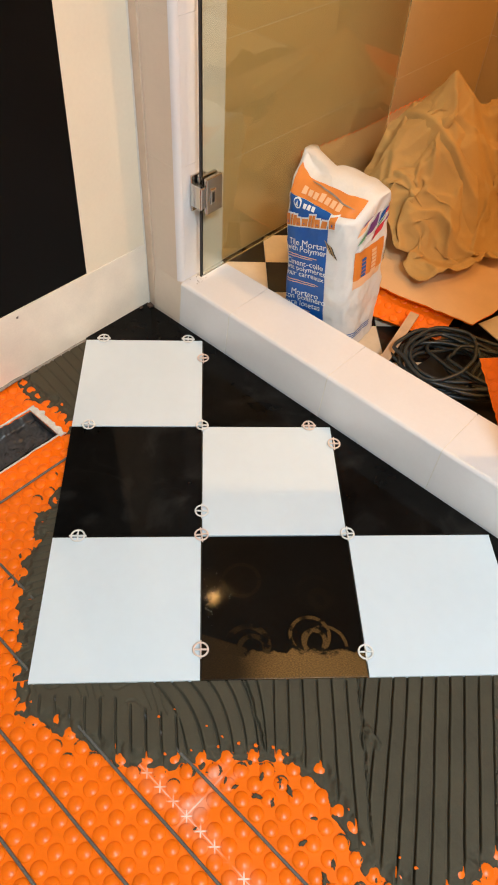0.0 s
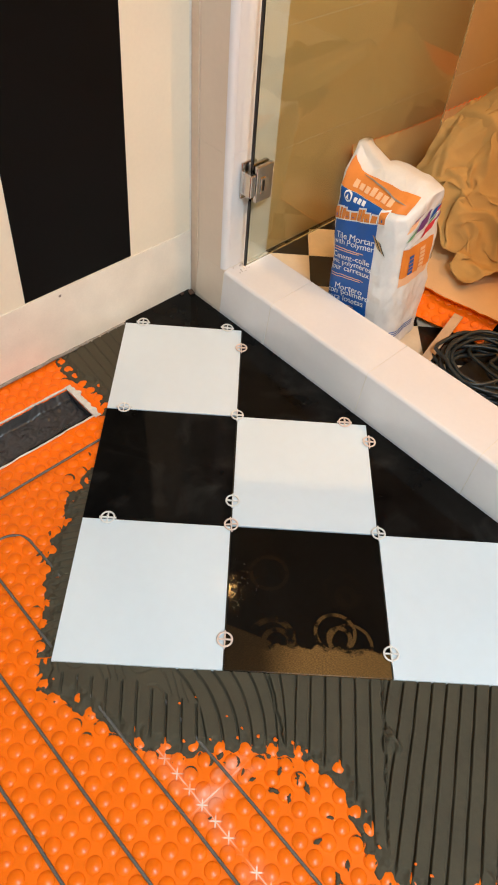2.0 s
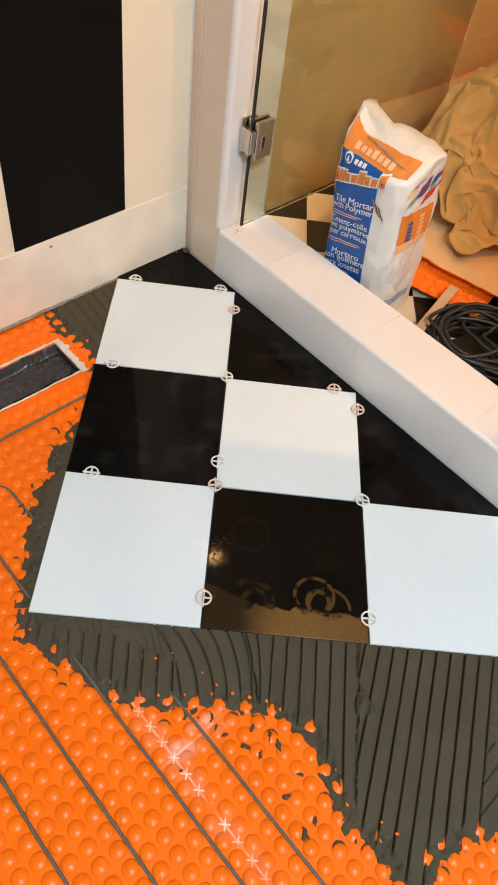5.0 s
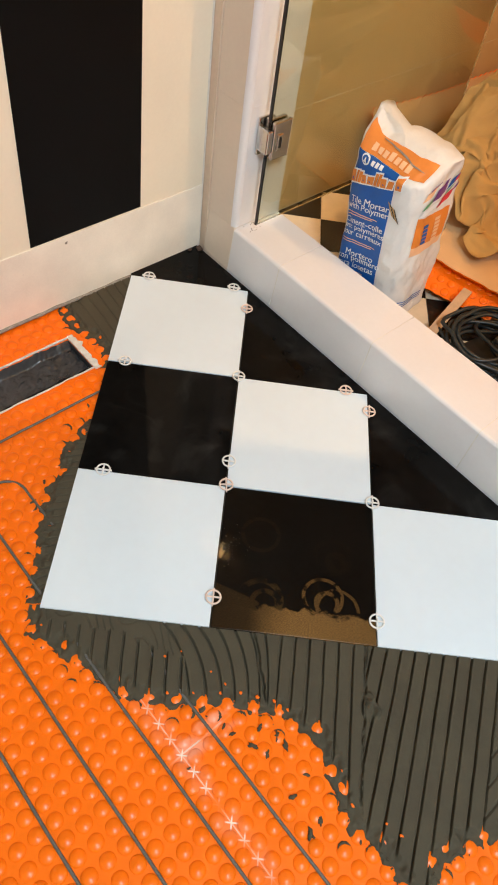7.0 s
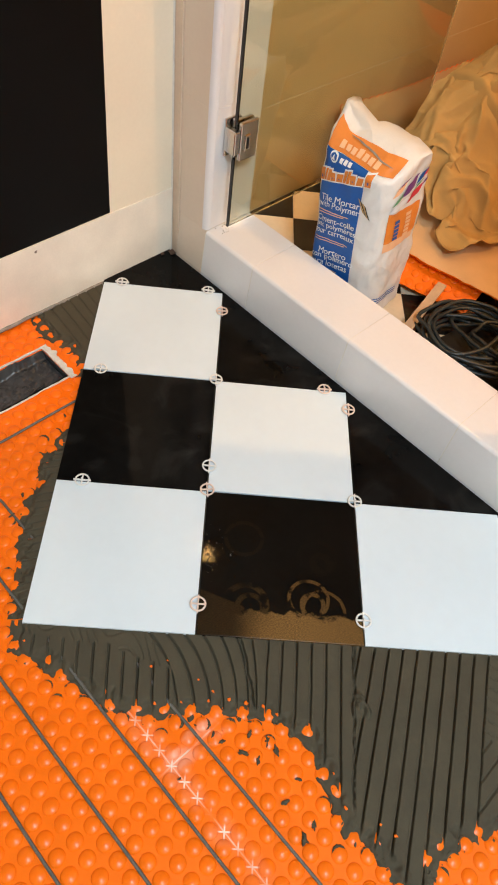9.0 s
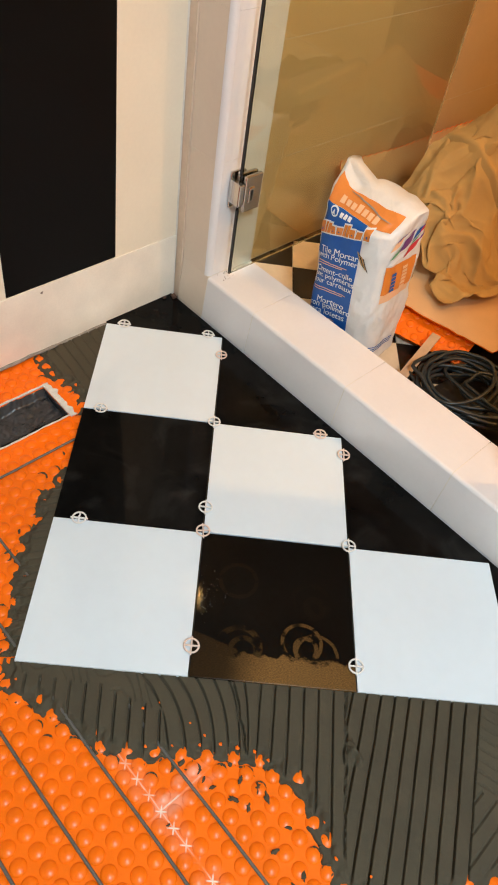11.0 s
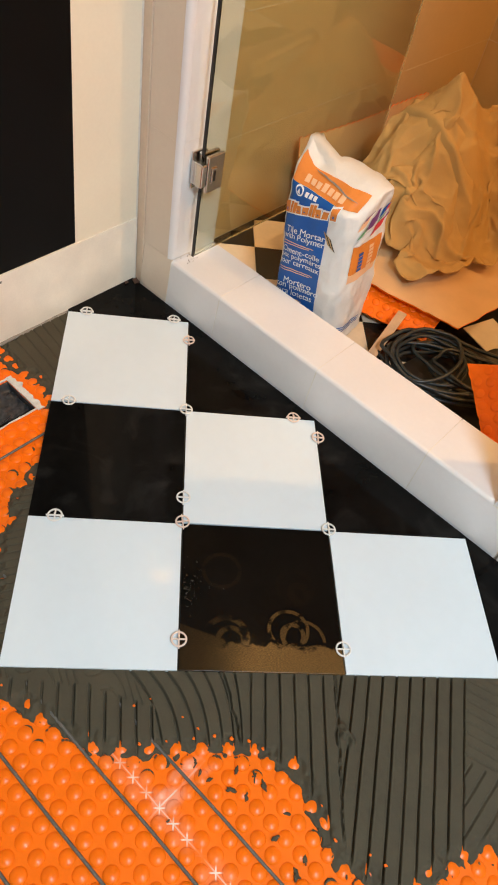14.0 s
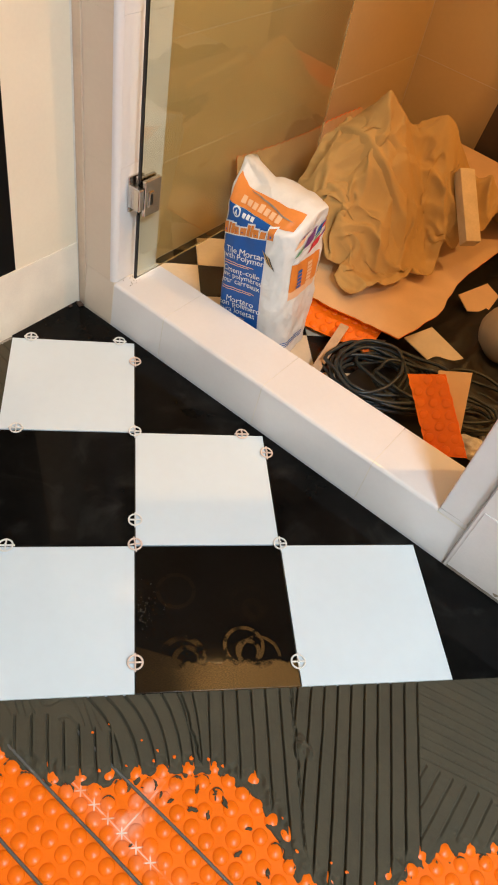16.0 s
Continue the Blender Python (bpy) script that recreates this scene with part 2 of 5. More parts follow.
    # golden tint: film colour with the lamp's warm reflection painted in
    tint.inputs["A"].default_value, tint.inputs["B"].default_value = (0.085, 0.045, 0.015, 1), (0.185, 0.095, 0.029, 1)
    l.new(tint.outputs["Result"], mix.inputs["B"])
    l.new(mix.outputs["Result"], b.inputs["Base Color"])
    oldr = b.inputs["Roughness"].links[0].from_socket
    r = n.new("ShaderNodeMix")
    l.new(math("MULTIPLY", total, 4.0, True), r.inputs["Factor"])
    l.new(oldr, r.inputs["A"])
    r.inputs["B"].default_value = 0.26
    l.new(r.outputs["Result"], b.inputs["Roughness"])
    return m


M["hazed_tile"] = haze(material("hazed_sheen_black_tile", (0.0060, 0.0053, 0.0044), 0.06, 0.3, 8, 60, 0.01, spec=0.09))



def chalked(m):
    """White powdery marks caught between the studs along a seam."""
    n, l = m.node_tree.nodes, m.node_tree.links
    b = n["Principled BSDF"]
    geo = n.new("ShaderNodeNewGeometry")
    sep = n.new("ShaderNodeSeparateXYZ")
    l.new(geo.outputs["Position"], sep.inputs[0])

    def math(op, a, c):
        q = n.new("ShaderNodeMath")
        q.operation = op
        for k, v in enumerate((a, c)):
            if isinstance(v, (int, float)):
                q.inputs[k].default_value = v
            else:
                l.new(v, q.inputs[k])
        return q.outputs[0]

    def near(v, at, w):
        q = n.new("ShaderNodeMapRange")
        q.interpolation_type = "SMOOTHSTEP"
        q.inputs["From Min"].default_value, q.inputs["From Max"].default_value = w, w * 0.4
        l.new(math("ABSOLUTE", math("SUBTRACT", v, at), 0), q.inputs["Value"])
        return q.outputs["Result"]

    x, y = sep.outputs["X"], sep.outputs["Y"]
    t = n.new("ShaderNodeTexNoise")
    t.inputs["Scale"].default_value, t.inputs["Detail"].default_value = 34, 6
    l.new(geo.outputs["Position"], t.inputs["Vector"])
    w = math("MULTIPLY", math("SUBTRACT", t.outputs["Fac"], 0.5), 0.030)
    dx = math("MULTIPLY", math("SUBTRACT", math("FRACT", math("DIVIDE", math("SUBTRACT", x, 0.0544), 0.0316), 0), 0.5), 0.0316)
    dy = math("SUBTRACT", math("ADD", y, math("MULTIPLY", w, 0.08)), 0.0500)
    reach = near(math("SQRT", math("ADD", math("MULTIPLY", dx, dx), math("MULTIPLY", dy, dy)), 0), 0.0, 0.0135)
    star = math("MAXIMUM", near(math("SUBTRACT", dx, dy), 0.0, 0.0024), near(math("ADD", dx, dy), 0.0, 0.0024))
    star = math("MULTIPLY", star, reach)
    line = near(dy, 0.0, 0.0016)
    blot = math("MULTIPLY", near(math("ADD", y, w), 0.050, 0.026), 0.07)
    cross = math("MULTIPLY", math("MAXIMUM", near(math("ADD", x, math("MULTIPLY", w, 0.2)), 0.3546, 0.0022), math("MULTIPLY", near(math("ADD", x, w), 0.3546, 0.024), 0.35)), math("MULTIPLY", near(y, 0.10, 0.085), 0.8))
    run = near(x, 0.42, 0.26)
    f = math("MULTIPLY", math("MAXIMUM", math("MAXIMUM", math("MAXIMUM", math("MULTIPLY", line, 0.55), star), blot), cross), run)
    speck = n.new("ShaderNodeMapRange")
    speck.inputs["From Min"].default_value, speck.inputs["From Max"].default_value = 0.30, 0.50
    l.new(t.outputs["Fac"], speck.inputs["Value"])
    patch, fade = n.new("ShaderNodeTexNoise"), n.new("ShaderNodeMapRange")
    patch.inputs["Scale"].default_value, patch.inputs["Detail"].default_value = 17, 3
    l.new(geo.outputs["Position"], patch.inputs["Vector"])
    fade.inputs["From Min"].default_value, fade.inputs["From Max"].default_value, fade.inputs["To Min"].default_value = 0.40, 0.58, 0.12
    l.new(patch.outputs["Fac"], fade.inputs["Value"])
    f = math("MULTIPLY", math("MULTIPLY", math("MULTIPLY", f, speck.outputs["Result"]), fade.outputs["Result"]), 0.95)
    old = b.inputs["Base Color"].links[0].from_socket
    mix = n.new("ShaderNodeMix")
    mix.data_type = "RGBA"
    l.new(f, mix.inputs["Factor"])
    l.new(old, mix.inputs["A"])
    mix.inputs["B"].default_value = (0.85, 0.72, 0.62, 1)
    l.new(mix.outputs["Result"], b.inputs["Base Color"])


chalked(M["membrane"])

# ---- building helpers ----


def mesh_of(bm, name, mat, smooth=False):
    me = bpy.data.meshes.new(name)
    bm.to_mesh(me)
    bm.free()
    for p in me.polygons:
        p.use_smooth = smooth
    me.materials.append(mat)
    return me


def thing(name, loc, label, category, group="", kind=""):
    ob = new(name)
    ob.location = loc
    ob["place"] = 0
    return tagged(ob, label, category, group, kind)


def world_of(ob):
    m = ob.matrix_basis.copy()
    return world_of(ob.parent) @ ob.matrix_parent_inverse @ m if ob.parent else m


def part(name, bm, mat, parent=None, label="", smooth=False):
    ob = new(name, mesh_of(bm, name, mat, smooth))
    if parent:
        ob.parent = parent
        ob.matrix_parent_inverse = world_of(parent).inverted()
    return tagged(ob, label)


def solid(name, bm, mat, label, category, kind="", smooth=False, group=""):
    return tagged(part(name, bm, mat, None, "", smooth), label, category, group, kind)


def box(lo, hi, bevel=0.0, seg=2, bm=None):
    b = bmesh.new()
    bmesh.ops.create_cube(b, size=1)
    c, s = [(p + q) / 2 for p, q in zip(lo, hi)], [q - p for p, q in zip(lo, hi)]
    for v in b.verts:
        v.co = Vector([c[k] + v.co[k] * s[k] for k in range(3)])
    if bevel:
        bmesh.ops.bevel(b, geom=list(b.edges), offset=bevel, segments=seg, affect="EDGES", profile=0.5)
    return b


def vbox(lo, hi, bevel, seg=3):
    """A box whose upright edges alone are rounded."""
    b = box(lo, hi)
    bmesh.ops.bevel(b, geom=[e for e in b.edges if abs(e.verts[0].co.z - e.verts[1].co.z) > 1e-5], offset=bevel, segments=seg, affect="EDGES", profile=0.5)
    return b


def join(*bms):
    out = bms[0]
    for b in bms[1:]:
        me = bpy.data.meshes.new("joined")
        b.to_mesh(me)
        b.free()
        out.from_mesh(me)
        bpy.data.meshes.remove(me)
    return out


def prism(points, z0, z1, bevel=0.0):
    """An upright prism over a plan outline."""
    b = bmesh.new()
    f = b.faces.new([b.verts.new((x, y, z0)) for x, y in points])
    r = bmesh.ops.extrude_face_region(b, geom=[f])
    for v in r["geom"]:
        if isinstance(v, bmesh.types.BMVert):
            v.co.z = z1
    bmesh.ops.recalc_face_normals(b, faces=list(b.faces))
    if bevel:
        bmesh.ops.bevel(b, geom=[e for e in b.edges if all(abs(v.co.z - z1) < 1e-6 for v in e.verts)], offset=bevel, segments=2, affect="EDGES", profile=0.5)
    return b


def tube(points, radius, sides=8, closed=False):
    """A round bar swept along points."""
    b = bmesh.new()
    pts = [Vector(p) for p in points]
    rings, up = [], Vector((0, 0, 1))
    for k, p in enumerate(pts):
        a, c = pts[k - 1] if (k or closed) else p, pts[(k + 1) % len(pts)] if (k + 1 < len(pts) or closed) else p
        d = (c - a).normalized()
        side = d.cross(up)
        side = side.normalized() if side.length > 1e-4 else Vector((1, 0, 0))
        top = side.cross(d)
        rings.append([b.verts.new(p + radius * (math.cos(t) * side + math.sin(t) * top)) for t in [2 * math.pi * i / sides for i in range(sides)]])
    pairs = list(zip(rings, rings[1:])) + ([(rings[-1], rings[0])] if closed else [])
    for r, q in pairs:
        for i in range(sides):
            b.faces.new((r[i], r[(i + 1) % sides], q[(i + 1) % sides], q[i]))
    if not closed:
        b.faces.new(rings[0][::-1])
        b.faces.new(rings[-1])
    bmesh.ops.recalc_face_normals(b, faces=list(b.faces))
    return b


def grid_mesh(nu, nv, fn):
    """A sheet of nu x nv cells; fn(u, v) gives a place for u, v in 0..1."""
    verts = [fn(i / nu, j / nv) for j in range(nv + 1) for i in range(nu + 1)]
    faces = [(j * (nu + 1) + i, j * (nu + 1) + i + 1, (j + 1) * (nu + 1) + i + 1, (j + 1) * (nu + 1) + i) for j in range(nv) for i in range(nu)]
    me = bpy.data.meshes.new("sheet")
    me.from_pydata(verts, [], faces)
    b = bmesh.new()
    b.from_mesh(me)
    bpy.data.meshes.remove(me)
    return b


def thicken(b, t):
    """Give a sheet thickness t below its normals."""
    bmesh.ops.recalc_face_normals(b, faces=list(b.faces))
    bmesh.ops.solidify(b, geom=list(b.faces), thickness=t)
    return b


def nz(x, y, z=0.0):
    return noise.noise(Vector((x, y, z)))


# ---- plan ----
P = 0.307                     # tile pitch
S2 = math.sqrt(2)
WALL_X, CURB_Y, CURB_IN, CURB_Z = -0.66, 0.878, 1.037, 0.12
OPEN_L, OPEN_R = -0.535, 0.437
BACK_Y, SHOWER_R = 2.6, 1.75
ROOM_R, ROOM_NEAR, CEIL = 2.1, -1.9, 2.74
BASE_L, BASE_R = 0.183, 0.205
SHEET = -0.0145               # level of the membrane between its studs


def tile_xy(a, b):
    """Plan place of a metres along the tile rows and b metres across them."""
    return ((a - b) / S2, (a + b) / S2)


# ---- structure ----
VENT = (-0.552, -0.443, 0.12, 0.402)
floor = solid("floor", join(box((WALL_X - 0.1, VENT[3], -0.1), (ROOM_R, CURB_IN, -0.016)), box((WALL_X - 0.1, ROOM_NEAR, -0.1), (ROOM_R, VENT[2], -0.016)),
                            box((WALL_X - 0.1, VENT[2], -0.1), (VENT[0], VENT[3], -0.016)), box((VENT[1], VENT[2], -0.1), (ROOM_R, VENT[3], -0.016))),
              M["subfloor"], "bathroom subfloor half laid with black and white tiles", "floor", "structure")
shower_floor = solid("shower_floor", box((WALL_X - 0.1, CURB_IN, -0.1), (SHOWER_R + 0.1, BACK_Y + 0.1, -0.006)), M["grout"], "shower floor with small checkered tiles", "floor", "structure")
ceiling = solid("ceiling", box((WALL_X - 0.1, ROOM_NEAR - 0.1, CEIL), (ROOM_R + 0.1, BACK_Y + 0.1, CEIL + 0.1)), M["wall_white"], "plain white painted ceiling", "ceiling", "structure")

wall_left = solid("wall_left", box((WALL_X - 0.1, ROOM_NEAR, -0.016), (WALL_X, CURB_Y, CEIL)), M["wall_white"], "white wall with broad black vertical stripes", "wall", "structure")
for y0 in (0.395, -0.195, -0.785, -1.375):
    band = box((WALL_X - 0.001, y0, BASE_L + 0.002), (WALL_X + 0.0015, y0 + 0.294, CEIL - 0.002))
    for v in band.verts:
        v.co.y += 0.028 * (v.co.z - BASE_L)
    part("stripe", band, M["wall_black"], wall_left, "matt black painted stripe")
wall_right = solid("wall_right", box((0.509, CURB_Y - 0.004, -0.016), (ROOM_R, CURB_IN - 0.006, CEIL)), M["wall_cool_lit"], "white wall with black stripes beside the shower", "wall", "structure")
for x0 in (0.612, 1.2, 1.79):
    part("stripe", box((x0, CURB_Y - 0.0055, BASE_R + 0.004), (x0 + 0.294, CURB_Y - 0.003, CEIL - 0.002)), M["wall_black"], wall_right, "matt black painted stripe")
solid("wall_far_right", box((ROOM_R, ROOM_NEAR - 0.1, -0.016), (ROOM_R + 0.1, CURB_IN, CEIL)), M["wall_white"], "plain white painted wall", "wall", "structure")
solid("wall_near", box((WALL_X - 0.1, ROOM_NEAR - 0.1, -0.016), (ROOM_R, ROOM_NEAR, CEIL)), M["wall_white"], "plain white painted wall", "wall", "structure")

# baseboards
solid("baseboard", box((WALL_X, ROOM_NEAR, -0.008), (WALL_X + 0.004, CURB_Y, BASE_L), 0.0012), M["base_white"], "white scuffed baseboard under the striped wall", "baseboard", "structure")
solid("baseboard", box((0.5155, CURB_Y - 0.0062, 0.008), (ROOM_R, CURB_Y - 0.004, BASE_R), 0.0006, 1), M["scuffed"], "white scuffed baseboard beside the shower curb", "baseboard", "structure")
solid("trim", box((0.516, CURB_Y - 0.0058, -0.012), (ROOM_R, CURB_Y - 0.0035, 0.0075)), M["dirt"], "dusty grey gap under the baseboard", "trim", "structure")
rough_line = bmesh.new()
rough_line = tube([(WALL_X + 0.005 + 0.002 * nz(y * 30, 0), y, -0.006 + 0.003 * nz(y * 22, 5)) for y in [-0.6 + 0.01 * k for k in range(126)]], 0.005, 6)
solid("trim", rough_line, M["dirt"], "ragged grey filler along the baseboard foot", "trim", "structure", True)

def slope_tile(x0, x1, z1):
    """A front tile of the curb, leaning back a little."""
    b = box((x0, CURB_Y, -0.012), (x1, CURB_Y + 0.010, z1), 0.0008)
    for v in b.verts:
        v.co.y += 0.012 * (v.co.z + 0.012) / 0.127
    return b


def round_corner(x, y, rad, z0, z1):
    """An upright quarter-round edge tile whose outer corner would stand at x, y."""
    arc = [(x - rad + rad * math.sin(t), y + rad - rad * math.cos(t)) for t in [math.pi / 2 * k / 8 for k in range(9)]]
    return prism(arc + [(x - rad, y + rad)], z0, z1)


# left nib of the shower opening
nib = solid("wall_nib", box((WALL_X, CURB_Y + 0.0145, -0.016), (OPEN_L - 0.008, CURB_IN - 0.004, CEIL)), M["grout"], "narrow tiled nib wall carrying the glass door", "wall", "structure")
part("caulk", box((WALL_X, CURB_Y + 0.006, -0.01), (-0.637, CURB_Y + 0.0135, CEIL)), M["caulk"], nib, "pinkish bare strip in the corner")
zs = [0.1215, 0.43, 0.74, 1.05, 1.36, 1.67, 1.98, 2.29, 2.6, CEIL]
for z0, z1 in zip(zs, zs[1:]):
    part("tile", box((-0.6365, CURB_Y + 0.011, z0 + 0.0001), (OPEN_L - 0.0145, CURB_Y + 0.022, z1 - 0.0001), 0.0003, 1), M["nib_tile"], nib)
    part("tile", vbox((OPEN_L - 0.009, CURB_Y + 0.0252, z0 + 0.0001), (OPEN_L - 0.0005, CURB_IN, z1 - 0.0004), 0.001, 1), M["curb_tile"], nib)
part("tile", slope_tile(-0.6365, -0.5365, 0.1205), M["nib_tile"], nib)
edge_trim = part("edge_trim", round_corner(OPEN_L, CURB_Y + 0.0105, 0.014, 0.1212, CEIL), M["curb_tile"], nib, "rounded white edge trim", True)
edge_trim.data.set_sharp_from_angle(angle=radians(30))

# right jamb of the opening
jamb = solid("wall_jamb", box((OPEN_R + 0.009, CURB_Y + 0.0145, 0.10), (0.5085, CURB_IN - 0.004, CEIL)), M["grout"], "narrow tiled jamb of the shower opening", "wall", "structure")
for z0, z1 in zip([0.127, 0.427, 0.735, 1.04, 1.35, 1.66, 1.97, 2.28, 2.6], [0.427, 0.735, 1.04, 1.35, 1.66, 1.97, 2.28, 2.6, CEIL]):
    part("tile", vbox((OPEN_R, CURB_Y + 0.011, z0 + 0.0006), (0.506, CURB_Y + 0.022, z1 - 0.0006), 0.004), M["curb_tile"], jamb)
    part("tile", vbox((OPEN_R + 0.0005, CURB_Y + 0.0222, z0 + 0.0006), (OPEN_R + 0.010, CURB_IN, z1 - 0.0006), 0.001, 1), M["curb_tile"], jamb)
part("bead", tube([(0.510, CURB_Y + 0.001, 0.0), (0.510, CURB_Y + 0.001, 2.49)], 0.005, 8), M["curb_tile"], jamb, smooth=True)

# curb
core = bmesh.new()
line = [(CURB_Y + 0.0014, -0.016), (CURB_Y + 0.0014, -0.012)] + [(CURB_Y + 0.0206 - 0.0090 * math.cos(t), CURB_Z - 0.0098 + 0.0092 * math.sin(t)) for t in [math.pi / 2 * i / 6 for i in range(7)]] + [(CURB_IN - 0.004, CURB_Z - 0.0006), (CURB_IN - 0.004, -0.016)]
ends = [[core.verts.new((x, y, z)) for y, z in line] for x in (OPEN_L - 0.004, 0.5075)]
for i in range(len(line)):
    k = (i + 1) % len(line)
    core.faces.new((ends[0][i], ends[0][k], ends[1][k], ends[1][i]))
core.faces.new(ends[0][::-1])
core.faces.new(ends[1])
bmesh.ops.recalc_face_normals(core, faces=list(core.faces))
curb = solid("shower_curb", core, M["grout"], "white tiled shower curb with bullnose edge", "curb", "structure")
xs = [-0.5355, -0.362, -0.047, 0.266, 0.511]
for x0, x1 in zip(xs, xs[1:]):
    part("tile", slope_tile(x0 + 0.0009, x1 - 0.0009, CURB_Z - 0.0098), M["curb_tile"], curb)
    top1 = min(x1, OPEN_R)
    b = bmesh.new()
    prof = [(CURB_Y + 0.0204 - 0.0095 * math.cos(t), CURB_Z - 0.0095 + 0.0095 * math.sin(t)) for t in [math.pi / 2 * i / 9 for i in range(10)]] + [(CURB_IN, CURB_Z + 0.001), (CURB_IN, CURB_Z - 0.012), (CURB_Y + 0.021, CURB_Z - 0.0097)]
    ends = [[b.verts.new((x, y, z)) for y, z in prof] for x in (x0 + 0.0009, (top1 if top1 < x1 else x1 - 0.0009))]
    for i in range(len(prof)):
        k = (i + 1) % len(prof)
        b.faces.new((ends[0][i], ends[0][k], ends[1][k], ends[1][i]))
    b.faces.new(ends[0][::-1])
    b.faces.new(ends[1])
    bmesh.ops.recalc_face_normals(b, faces=list(b.faces))
    for f in b.faces:
        f.smooth = abs(f.normal.x) < 0.5
    top_tile = part("tile", b, M["curb_tile"], curb, "bullnose top tile", True)
    top_tile.data.set_sharp_from_angle(angle=radians(30))
part("tile", box((OPEN_R + 0.0005, CURB_Y + 0.0112, CURB_Z - 0.0058), (0.5085, CURB_Y + 0.021, 0.1262), 0.0006), M["curb_tile"], curb)
part("tile", box((OPEN_L, CURB_IN - 0.003, -0.01), (0.505, CURB_IN + 0.006, CURB_Z - 0.0105), 0.001), M["curb_tile"], curb)

# shower walls
sw_left = solid("shower_wall_left", box((WALL_X - 0.1, CURB_Y, -0.016), (WALL_X - 0.0012, BACK_Y + 0.1, CEIL)), M["grout"], "cream tiled shower side wall", "wall", "structure")
sw_back = solid("shower_wall_back", box((WALL_X - 0.0012, BACK_Y + 0.0012, -0.016), (SHOWER_R, BACK_Y + 0.1, CEIL)), M["grout"], "cream tiled shower back wall", "wall", "structure")
solid("shower_wall_right", box((SHOWER_R, CURB_IN, -0.016), (SHOWER_R + 0.1, BACK_Y + 0.1, CEIL)), M["shower_tile"], "cream shower side wall", "wall", "structure")
rows = [0.0, 0.303, 0.608, 0.913, 1.218, 1.523, 1.828, 2.133, 2.438, CEIL]
for k, (z0, z1) in enumerate(zip(rows, rows[1:])):
    part("tile", box((WALL_X - 0.008, 1.031, z0 + 0.0008), (WALL_X, BACK_Y - 0.0005, z1 - 0.0008), 0.0005, 1), M["shower_tile"], sw_left)
    for x0, x1 in ((WALL_X, 0.24), (0.24, SHOWER_R)):
        part("tile", box((x0 + 0.0008, BACK_Y, z0 + 0.0008), (x1 - 0.0008, BACK_Y + 0.008, z1 - 0.0008), 0.0005, 1), M["shower_tile"], sw_back)

# ---- orange membrane with its studs ----
STUD, SX, SY = 0.0316, 0.086, -0.061


def outside_vent(x, y, m=0.004):
    return not (VENT[0] - m < x < VENT[1] + m and VENT[2] - m < y < VENT[3] + m)


def in_tiles(x, y, m=0.0):
    a, b = (x + y) / S2, (y - x) / S2
    return a > m and b > m


EDGE = [(-0.15, 0.768), (-0.108, 0.711), (-0.042, 0.685), (-0.011, 0.634), (0.01, 0.56), (0.0, 0.46), (-0.045, 0.361), (-0.042, 0.303), (-0.054, 0.232), (-0.04, 0.14),
        (-0.03, 0.03), (-0.012, -0.045), (0.08, -0.084), (0.16, -0.132), (0.256, -0.143), (0.37, -0.130), (0.445, -0.139), (0.505, -0.168), (0.531, -0.227), (0.557, -0.298),
        (0.606, -0.322), (0.632, -0.37), (0.655, -0.46), (0.705, -0.46), (0.697, -0.37), (0.706, -0.332), (0.754, -0.302), (0.836, -0.286), (0.914, -0.294), (1.1, -0.28), (1.3, -0.05),
        (1.2, 0.15), (0.9, 0.1), (0.1, 0.1), (0.1, 0.9), (-0.02, 0.98), (-0.11, 0.86)]


def edge_distance(A, B):
    """Signed distance inside the mortar's outline."""
    best = np.full(A.shape, 9.0)
    inside = np.zeros(A.shape, bool)
    for (x0, y0), (x1, y1) in zip(EDGE, EDGE[1:] + EDGE[:1]):
        dx, dy = x1 - x0, y1 - y0
        t = np.clip(((A - x0) * dx + (B - y0) * dy) / (dx * dx + dy * dy), 0, 1)
        best = np.minimum(best, np.hypot(A - x0 - t * dx, B - y0 - t * dy))
        cross = ((y0 > B) != (y1 > B)) & (A < dx * (B - y0) / (dy if abs(dy) > 1e-9 else 1e-9) + x0)
        inside ^= cross
    return np.where(inside, best, -best)


mem = bmesh.new()
for lo, hi in (((WALL_X, VENT[3]), (1.6, CURB_Y)), ((WALL_X, -0.75), (1.6, VENT[2])), ((WALL_X, VENT[2]), (VENT[0], VENT[3])), ((VENT[1], VENT[2]), (1.6, VENT[3]))):
    mem = join(mem, box((lo[0], lo[1], SHEET - 0.0012), (hi[0], hi[1], SHEET)))
prof = [(0.0134, 0.0), (0.0128, 0.0010), (0.0116, 0.0021), (0.0092, 0.0033), (0.0060, 0.0044), (0.0028, 0.0053)]


